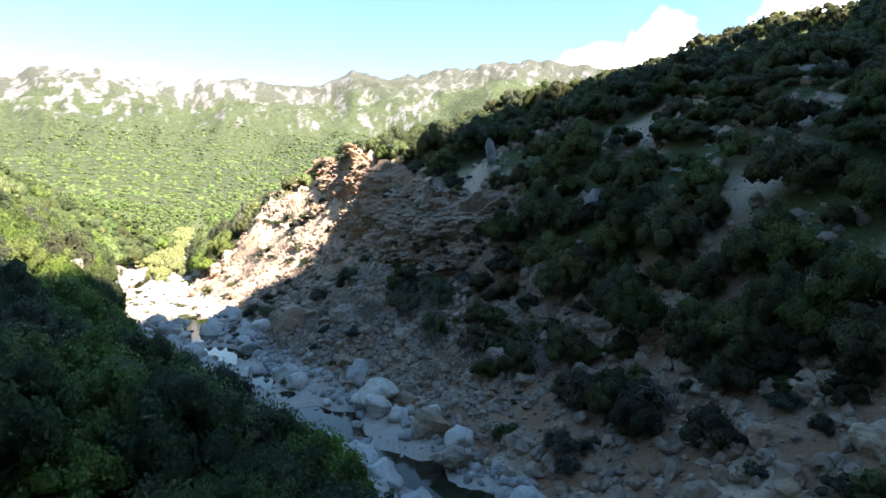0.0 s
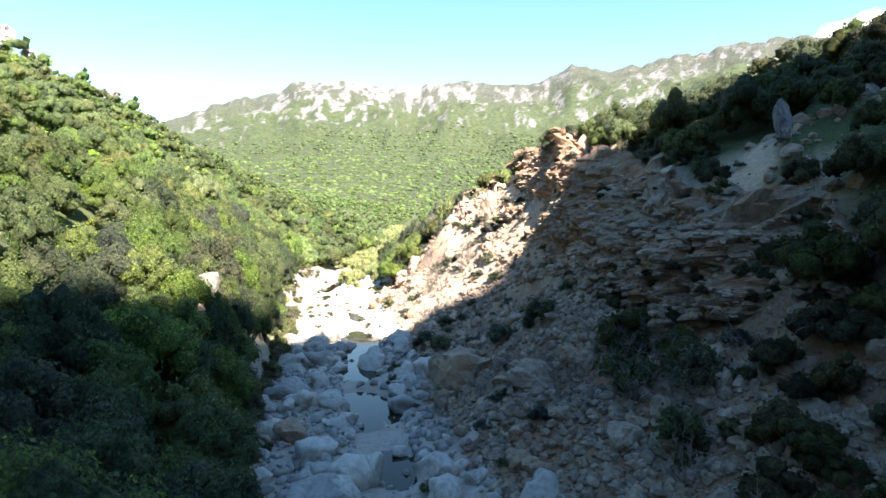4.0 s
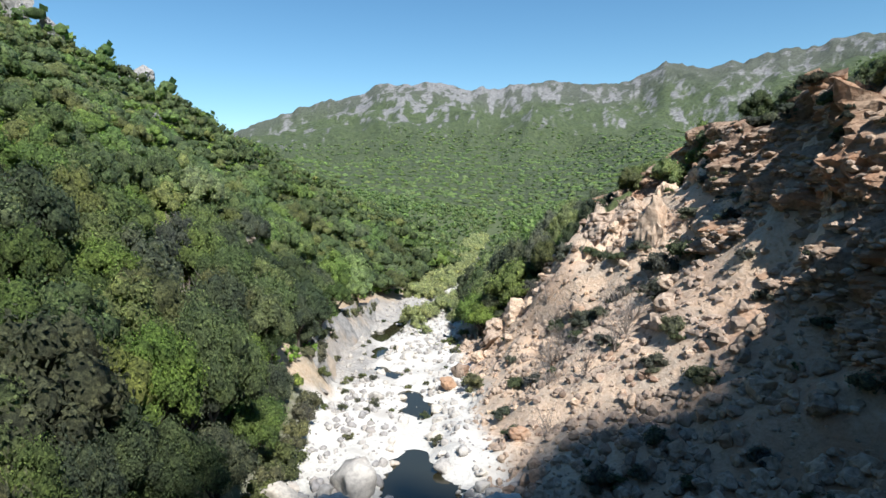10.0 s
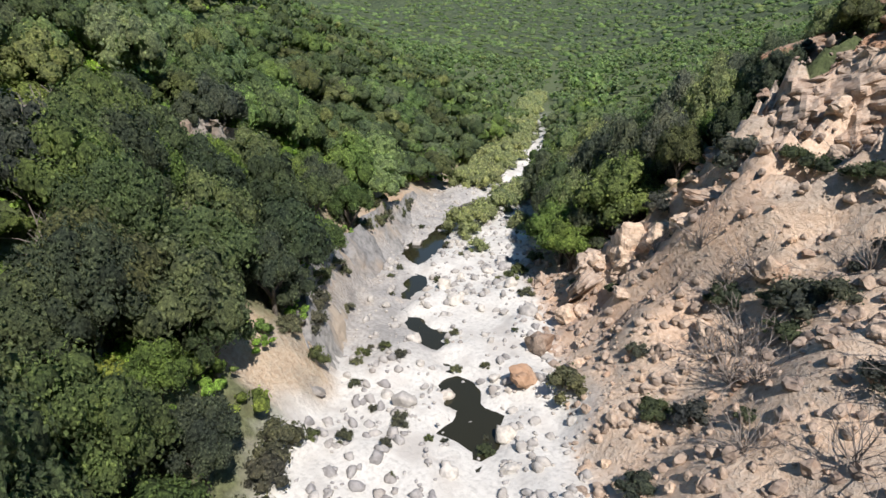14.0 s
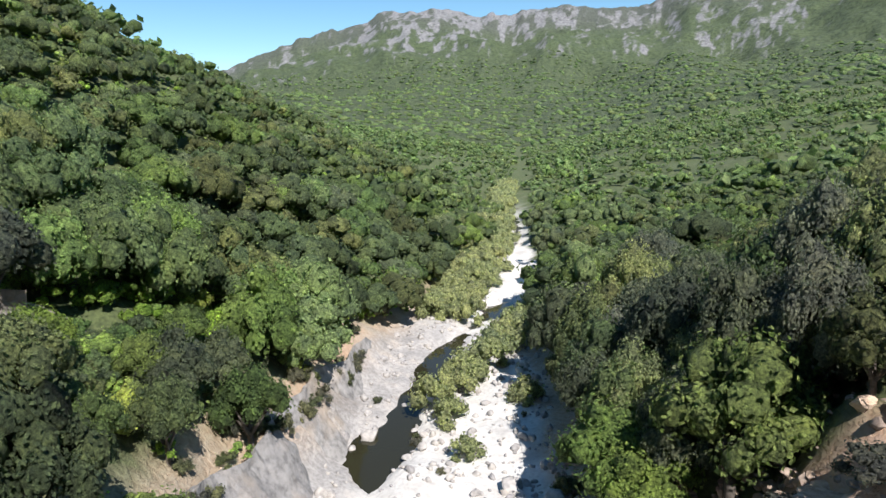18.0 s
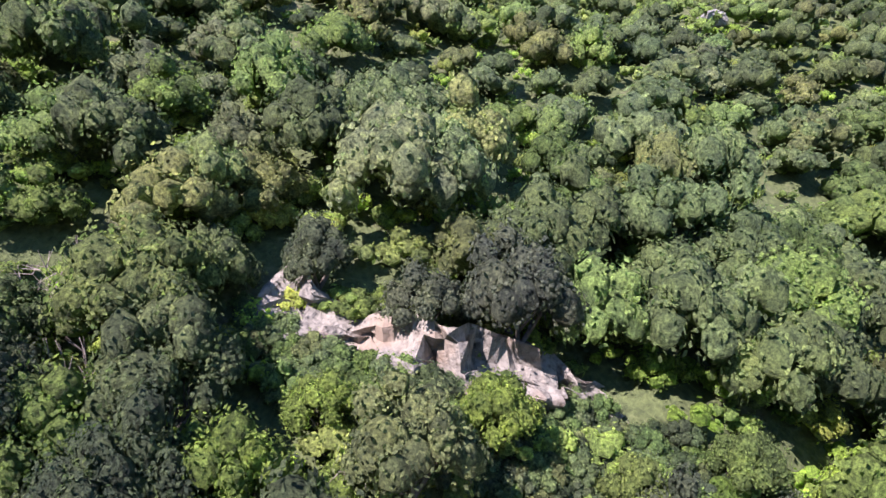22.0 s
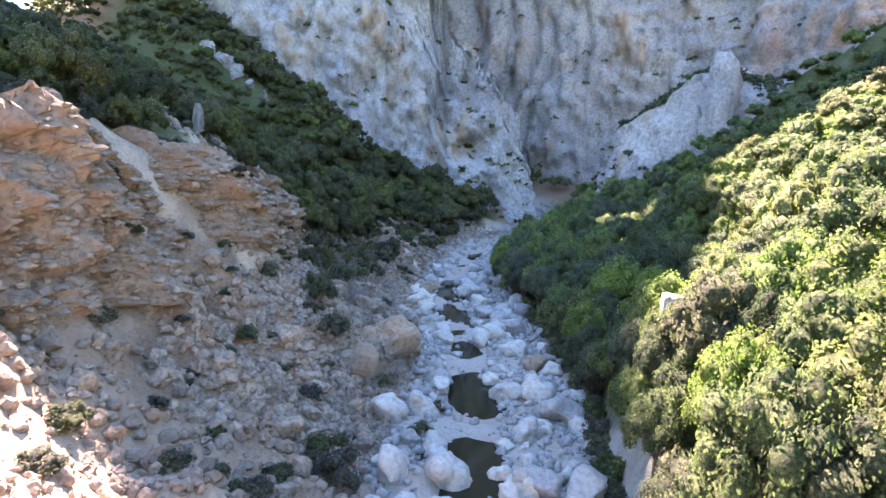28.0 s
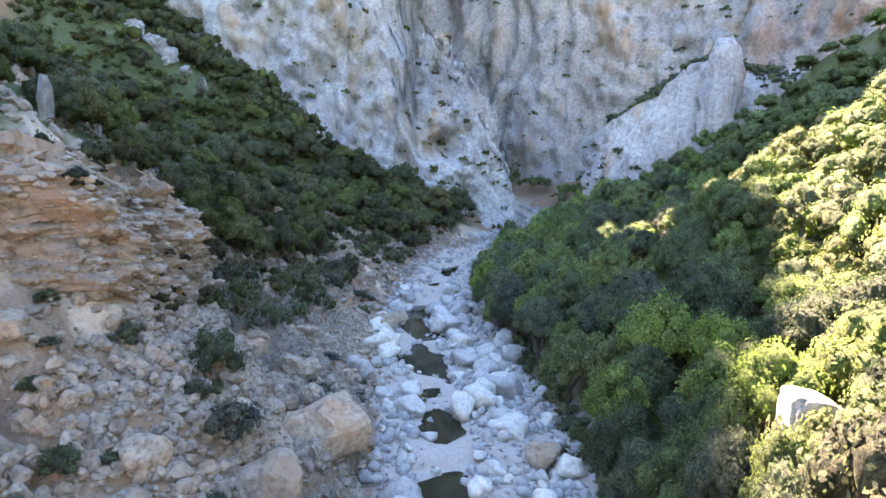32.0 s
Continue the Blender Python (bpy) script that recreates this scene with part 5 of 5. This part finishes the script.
for oq, od, s, tall in BIG_OAKS:
    ox, oy = at_stream(oq, od)
    tree = tagged(new("oak_tree"), "large old evergreen oak with a broad dark crown", "tree", "large oaks beside the stream")
    tree.matrix_world = Matrix.LocRotScale((float(ox), float(oy), float(height(ox, oy, False))), Euler((0, 0, g.uniform(0, 6.28))), (s, s, s * tall))
    trunk, crown = new("trunk", bole), new("crown", big_crowns[(5, 6, 4, 5)[int(g.integers(4))] if od > 0 else int(g.integers(5))])
    trunk.parent = crown.parent = tree
    crown.location = (0, 0, 0.62)
    for j in range(5):
        o = new("limb", limbs[j % 3])
        o.parent = trunk
        o.rotation_euler = (0, 0, 1.26 * j + g.uniform(-.3, .3))
rest = order[300:]
near2_shapes = [tri_shape(*crown_shape(730 + k, 22, 60, 0.047)) for k in range(5)]


def wood(name, shapes, x, y, z, s, g, label, mat=OAK, lift=0.5, tall=(0.8, 1.15), shade=(1, 1, 1), vary=1.0):
    n = len(x)
    hgt = s * g.uniform(*tall, n)
    spots = np.column_stack([x, y, z + lift * hgt, s, s, hgt, g.uniform(0, 6.28, n), g.integers(0, 99, n)])
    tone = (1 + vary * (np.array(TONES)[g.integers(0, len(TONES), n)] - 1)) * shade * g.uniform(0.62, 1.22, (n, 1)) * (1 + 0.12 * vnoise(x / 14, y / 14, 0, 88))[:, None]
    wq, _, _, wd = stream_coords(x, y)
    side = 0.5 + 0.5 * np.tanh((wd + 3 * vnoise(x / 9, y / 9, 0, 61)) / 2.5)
    right = np.where((wq < 62)[:, None], (0.80, 0.66, 0.70), np.interp(wq, [90, 100], [0.82, 1.15])[:, None] * (1, 0.98, 1.1))  # right bank: dull scrub colour, dimmed further for its shade
    # left bank leaves brightened as a sunlit slope
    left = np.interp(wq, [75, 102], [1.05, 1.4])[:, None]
    fade = np.clip((wq + 0.5 * np.abs(wd) - 112) / 45, 0, 1)[:, None]  # up the valley this difference between the banks fades out
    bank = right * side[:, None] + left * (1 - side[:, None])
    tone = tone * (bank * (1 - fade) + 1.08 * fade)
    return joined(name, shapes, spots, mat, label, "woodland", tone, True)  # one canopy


hidden = ((x < -100) & (y < 0)) | ((x > 75) & (y > 95))
rest = rest[~hidden[rest]]
close = rest[:380]
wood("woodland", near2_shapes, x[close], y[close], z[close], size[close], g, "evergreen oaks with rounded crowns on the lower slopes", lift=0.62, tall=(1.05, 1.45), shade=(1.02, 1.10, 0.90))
rest = rest[380:]
mid = rest[near[rest] < 55]
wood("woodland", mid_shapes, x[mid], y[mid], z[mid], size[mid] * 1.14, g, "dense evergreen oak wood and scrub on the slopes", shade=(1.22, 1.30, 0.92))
out = rest[near[rest] >= 55]
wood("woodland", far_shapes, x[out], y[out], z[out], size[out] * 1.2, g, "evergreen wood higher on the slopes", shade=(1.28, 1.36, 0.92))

ux, uy, gu = tree_spots(-128, 20, 5, 140, 1.8, 14)
uq, _, _, ud = stream_coords(ux, uy)
ok = (ud < 0) & (ud > -72) & (off_path(ux, uy) < 66)
ux, uy = ux[ok], uy[ok]
tx, ty, gu = tree_spots(14, 150, -32, 70, 2.7, 15)
tq, _, _, td = stream_coords(tx, ty)
ok = (td > 16) & (td < 125) & ((tx > 48) | (ty < 8))
ux, uy = np.r_[ux, tx[ok]], np.r_[uy, ty[ok]]
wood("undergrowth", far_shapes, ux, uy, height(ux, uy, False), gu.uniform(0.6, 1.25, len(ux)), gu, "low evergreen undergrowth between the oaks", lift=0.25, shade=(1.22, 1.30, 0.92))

vx, vy, gu = tree_spots(-96, -40, 58, 116, 1.45, 19)
vq, _, _, vd = stream_coords(vx, vy)
ok = (vd < -11) & (vd > -31) & (vq > 68) & (vq < 114) & (gu.random(len(vx)) < 0.55)
vx, vy = vx[ok], vy[ok]
wood("undergrowth", mid_shapes, vx, vy, height(vx, vy, False), gu.uniform(0.7, 1.35, len(vx)), gu, "leafy undergrowth round the rock ledges", lift=0.3, shade=(1.2, 1.26, 0.95))

# low shrubs at the foot of the rock ledge
sq = np.repeat(np.linspace(93.6, 104, 60), 5)
sd = -np.interp(sq, ledge_q, ledge_d) + gu.uniform(0.35, 3.4, len(sq))
sx, sy = at_stream(sq, sd)
wood("undergrowth", mid_shapes, sx, sy, height(sx, sy, False), gu.uniform(0.35, 0.72, len(sx)) + 0.16 * gu.random(len(sx)), gu, "low leafy shrubs at the foot of the rock ledge", lift=0.3, shade=(0.9, 1.0, 0.8))

tiny_shapes = [tri_shape(*crown_shape(780 + k, 2, 4, 0.20, 1)) for k in range(5)]
g2 = np.random.default_rng(12)
fx, fy = g2.uniform(-430, 330, 19000), 20 + 600 * g2.random(19000) ** 1.15
ok = wooded(fx, fy)
fx, fy = fx[ok], fy[ok]
fq, _, _, fd = stream_coords(fx, fy)
ok = ~((fx > -132) & (fx < 72) & (fy < 187) | (fx > 70) & (fx < 120) & (fy < 95)) & (off_path(fx, fy) < 470)
fx, fy = fx[ok], fy[ok]
fs = 1.6 + 3.6 * g2.random(len(fx)) ** 1.8 * (1 + 0.35 * vnoise(fx / 25, fy / 25, 0, 91))
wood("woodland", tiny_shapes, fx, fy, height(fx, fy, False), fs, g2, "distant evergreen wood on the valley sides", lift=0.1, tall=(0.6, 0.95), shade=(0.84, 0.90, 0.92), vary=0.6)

# ---- trees far up the mountain's foot, and shrubs on the cliffs ----
lump_shapes = [rock_shape(790 + k, 1, 2, 0.3, 0.8) for k in range(4)]
n_far = 9000
f_az, f_r = g2.uniform(-56, 30, n_far), 525 + 640 * g2.random(n_far) ** 1.2
lx, ly, lz, l_rock, l_high = mountain(f_az, f_r)
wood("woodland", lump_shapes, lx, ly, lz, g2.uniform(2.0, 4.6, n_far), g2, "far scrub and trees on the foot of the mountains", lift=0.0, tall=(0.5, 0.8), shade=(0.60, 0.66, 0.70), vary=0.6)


def cliff_shrubs(surface, n, face, top, name, label):
    X, Y, Z, V, W = (v.ravel() for v in surface)
    pick = np.flatnonzero(((V < 0.9) & (V > 0.05) & (g2.random(len(V)) < face)) | ((W > 0.02) & (W < 0.9) & (g2.random(len(V)) < top)))
    g2.shuffle(pick)
    pick = pick[:n]
    wood(name, far_shapes, X[pick], Y[pick], Z[pick], g2.uniform(0.7, 2.0, len(pick)), g2, label, lift=0.1)


cliff_shrubs(WEST, 700, 0.012, 0.35, "cliff_scrub", "dark scrub on the ledges of the low cliff")
cliff_shrubs(EAST, 560, 0.03, 0.0, "cliff_scrub", "dark scrub clinging to the gorge wall")
cliff_shrubs(BACK, 480, 0.03, 0.02, "cliff_scrub", "dark scrub clinging to the far gorge wall")

WX, WY, WZ, WV, WW = (v.ravel() for v in WALL)
pick = np.flatnonzero((WV > 0.04) & (WV < 0.97))
pick = pick[g2.choice(len(pick), 4200, replace=False)]
for part_pick, mat, label in ((pick[:2200], GREYROCK, "loose grey rubble lodged in the eroded wall"), (pick[2200:], TANROCK, "loose tan rubble lodged in the eroded wall")):
    ws = 0.09 + 0.40 * g2.random(len(part_pick)) ** 2.6
    joined("wall_rubble", small, np.column_stack([WX[part_pick], WY[part_pick], WZ[part_pick], ws * 1.3, ws, ws * 0.75, g2.uniform(0, 6.28, len(ws)), g2.integers(0, 10, len(ws))]), mat, label, "stones", None, False)
pick = np.flatnonzero((WV > 0.1) & (WV < 1) & (vnoise(WX / 5, WY / 5, WZ / 4, 67) > 0.1))
pick = pick[g2.choice(len(pick), 120, replace=False)]
wood("wall_scrub", mid_shapes, WX[pick], WY[pick], WZ[pick], g2.uniform(0.25, 0.85, len(pick)), g2, "small scrub rooted in the eroded wall", lift=0.0, shade=(0.95, 0.9, 0.9))

# ---- willows and shrubs along the stream ----
willow_shapes = [tri_shape(*crown_shape(800 + k, 9, 50, 0.075, 1, 0.9)) for k in range(4)]


def twig_mesh(seed, branches=13, twiglets=2):
    gg = np.random.default_rng(seed)
    v, f = [], []
    for k in range(branches):
        a, tilt = gg.uniform(0, 6.28), gg.uniform(0.15, 0.9)
        p, dr = np.zeros(3), np.array([math.cos(a) * tilt, math.sin(a) * tilt, 1.0])
        for j in range(4):
            dr = dr + gg.normal(size=3) * 0.28
            e = p + dr / np.linalg.norm(dr) * 0.3
            limb(v, f, p, e, 0.017 - 0.0035 * j, 0.0135 - 0.0035 * j, 3)
            for _ in range(twiglets):
                s = dr / np.linalg.norm(dr) + gg.normal(size=3) * 0.6
                limb(v, f, e, e + s / np.linalg.norm(s) * 0.26, 0.008, 0.003, 3)
            p = e
    return mesh_from("twigs", np.array(v), f, DRY)


twigs = [twig_mesh(820 + k) for k in range(4)]
stems = [twig_mesh(830 + k, 6, 0) for k in range(3)]


def shrubs(rows, name, label, category, group, mat, seed, shapes, tone=(1, 1, 1)):
    """Single shrubs; rows of station, distance, radius, height."""
    meshes = []
    for v, f, n, core in shapes:
        me = mesh_from("foliage", v, f, mat)
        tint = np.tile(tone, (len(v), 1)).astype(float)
        # shrub cores get painted inner shade too
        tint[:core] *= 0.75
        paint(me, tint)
        bend_normals(me, n)
        meshes.append(me)
    gg = np.random.default_rng(seed)
    for k, (q, d, s, h) in enumerate(rows):
        px, py = at_stream(q, d)
        ob = tagged(new(name), label, category, group)
        ob.matrix_world = Matrix.LocRotScale((float(px), float(py), float(height(px, py)) + 0.05 * h), Euler((0, 0, gg.uniform(0, 6.28))), (s, s, h))
        for part_name, me, size in (("foliage", meshes[k % len(meshes)], 1.0), ("stems", stems[k % len(stems)], 0.62)):
            o = new(part_name, me)
            o.parent = ob
            o.scale = (size, size, size)


gw = np.random.default_rng(21)
rows = [(112, -0.8, 1.5, 1.8), (110.5, 0.3, 1.2, 1.4), (114, 0.6, 1.3, 1.6), (116.5, 0.8, 1.6, 1.9), (118, 2.2, 1.5, 1.8), (120.5, 2.6, 1.6, 2.0), (122.5, 3.4, 1.7, 2.0), (124.5, 4.2, 1.6, 2.2), (107, 1.5, .9, .9), (113, 5, 1.2, 1.5),
        (126, 4.6, 1.7, 2.2), (128, 5, 1.7, 2.2), (130, 5.2, 1.6, 2.0), (133, 5.4, 1.6, 2.0), (136, 6.0, 1.7, 2.0), (140, 6.2, 1.6, 2.0)]
rows += [(q, -1.2 + 0.8 * math.sin(q) + 1.7 * k, gw.uniform(1.3, 2.0), gw.uniform(1.6, 2.6)) for q in np.arange(128, 250, 2.3) for k in (-2, -1, 0)]
rows = [(q, d, s * 1.25, h * 1.2) if q < 127 else (q, d, s, h) for q, d, s, h in rows]
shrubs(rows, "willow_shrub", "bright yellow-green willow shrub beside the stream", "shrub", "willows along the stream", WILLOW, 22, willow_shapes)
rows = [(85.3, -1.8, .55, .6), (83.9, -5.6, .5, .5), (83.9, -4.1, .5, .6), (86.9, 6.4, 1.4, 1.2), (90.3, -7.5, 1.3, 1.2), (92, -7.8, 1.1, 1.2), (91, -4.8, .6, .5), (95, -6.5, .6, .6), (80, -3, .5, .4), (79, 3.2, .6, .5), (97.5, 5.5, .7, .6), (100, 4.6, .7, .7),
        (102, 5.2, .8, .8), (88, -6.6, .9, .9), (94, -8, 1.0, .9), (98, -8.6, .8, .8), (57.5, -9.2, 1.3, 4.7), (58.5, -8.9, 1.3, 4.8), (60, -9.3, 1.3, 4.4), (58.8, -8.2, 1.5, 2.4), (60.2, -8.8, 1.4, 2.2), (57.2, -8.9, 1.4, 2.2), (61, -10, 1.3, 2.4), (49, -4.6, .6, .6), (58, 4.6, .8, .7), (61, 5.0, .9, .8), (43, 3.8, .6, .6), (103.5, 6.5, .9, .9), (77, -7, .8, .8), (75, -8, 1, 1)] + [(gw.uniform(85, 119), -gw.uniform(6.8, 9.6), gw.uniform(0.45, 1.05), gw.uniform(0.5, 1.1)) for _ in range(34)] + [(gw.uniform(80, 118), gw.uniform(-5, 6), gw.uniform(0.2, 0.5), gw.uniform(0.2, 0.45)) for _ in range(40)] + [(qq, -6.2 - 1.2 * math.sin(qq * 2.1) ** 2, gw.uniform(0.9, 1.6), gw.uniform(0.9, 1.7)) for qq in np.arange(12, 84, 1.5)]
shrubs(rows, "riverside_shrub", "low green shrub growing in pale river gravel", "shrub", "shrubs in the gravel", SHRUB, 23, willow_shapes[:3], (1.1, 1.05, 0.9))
rows = []
while len(rows) < 150:
    q, d = gw.uniform(12, 106), gw.uniform(8, 30)
    if bare(np.array([q]), np.array([d]))[0] > 0.5:
        s = gw.uniform(0.35, 1.15)
        rows.append((q, d, s, s * gw.uniform(0.7, 1.0)))
rim_q = np.arange(42, 99, 1.1)
rows += [(q_, np.interp(q_, wall_q[::-1], rim_d[::-1]) + gw.uniform(0.2, 2.4), gw.uniform(0.7, 1.5), gw.uniform(0.8, 1.7)) for q_ in rim_q if abs(q_ - 46) > 4]
rows += [(91.7, 16.1, 1.9, 1.7), (91, 17.2, 1.4, 1.3), (84.6, 15, 1.5, 1.2), (83, 20, 1.7, 1.6), (82, 21.5, 1.6, 1.6), (81, 19, 1.5, 1.3), (99, 17.3, 1.2, 1.0), (66.5, 8.5, 1.7, 1.9), (65, 9.5, 1.4, 1.6), (55, 13, 1.6, 1.8), (52, 15, 1.6, 2), (44, 17, 1.8, 2.2), (42, 15, 1.8, 2.2), (40, 17, 2, 2.4), (38, 14, 1.7, 2)]
shrubs(rows, "slope_shrub", "dull green shrub clinging to the bare slope", "shrub", "shrubs on the bare slope", SHRUB, 24, willow_shapes, (0.85, 0.85, 0.9))
# the dull scrub that covers the right bank above the scree
scrub = [(gw.uniform(31, 50), gw.uniform(16, 27)) for _ in range(46)] + [(gw.uniform(14, 34), gw.uniform(12, 26)) for _ in range(50)]
scrub += [(gw.uniform(-12, 38), gw.uniform(13, 24)) for _ in range(110)] + [(gw.uniform(-22, 14), gw.uniform(8, 15)) for _ in range(60)]
sx, sy = at_stream(*np.array(scrub).T)
wood("slope_scrub", mid_shapes, sx, sy, height(sx, sy, False), gw.uniform(0.6, 1.7, len(sx)), gw, "dull evergreen scrub and brush above the scree", mat=SHRUB, lift=0.35, tall=(0.9, 1.3), shade=(1.1, 1.05, 1.0))



for q, d, s in [(85, 12, 1.6), (87, 13.5, 1.8), (89, 13, 1.7), (82.5, 12.5, 1.7), (80, 11, 1.6), (78, 13, 1.8), (88, 18.5, 1.5), (84, 17, 1.6), (76, 10, 1.5), (92, 12, 1.3), (90, -16.5, 2.2), (86, -13.5, 2.6), (84, -15.4, 3.0), (86.5, -18.7, 2.4), (90, -19.2, 2.2), (69.5, -16.6, 2.6), (96, -13, 1.6),
                (57, 11, 1.7), (50, 11, 1.8), (61, 9.5, 1.7), (46, 13, 1.8), (69, 9, 1.5), (24, -9, 2.4), (20, -11, 2.4), (28, -10, 2.2), (74, -12, 2.0), (63, 13, 1.6), (41, 14.5, 2.3), (43, 15.5, 2.2), (39, 15, 2.4), (42, 17, 2.2), (45, 14, 2.0), (37, 13, 2.2), (33, 12.5, 2.2), (29, 13.5, 2.0), (35, 10.5, 1.9), (31, 15.5, 2.3), (26, 12, 2.0), (22, 14, 2.1), (38, 19, 2.3), (44, 12, 2.0), (46, 16, 2.0), (47.5, 13, 1.9), (49, 9.5, 1.9), (52, 8.4, 1.8), (55, 8, 1.8), (58, 9, 1.7), (101, 9, 1.2), (83.2, 12, 2.2), (84.3, 12.8, 2.0), (79.6, 16.2, 2.4), (80.6, 17, 2.2), (86.5, 14.4, 1.9), (78.6, 15, 2.0)]:
    px, py = at_stream(q, d)
    ob = put("dry_shrub", twigs[k % 4], "leafless grey shrub of thin dry twigs", "shrub", "leafless shrubs")
    ob.matrix_world = Matrix.LocRotScale((float(px), float(py), float(height(px, py)) - 0.05), Euler((0, 0, gw.uniform(0, 6.28))), (s, s, s))
    k += 1
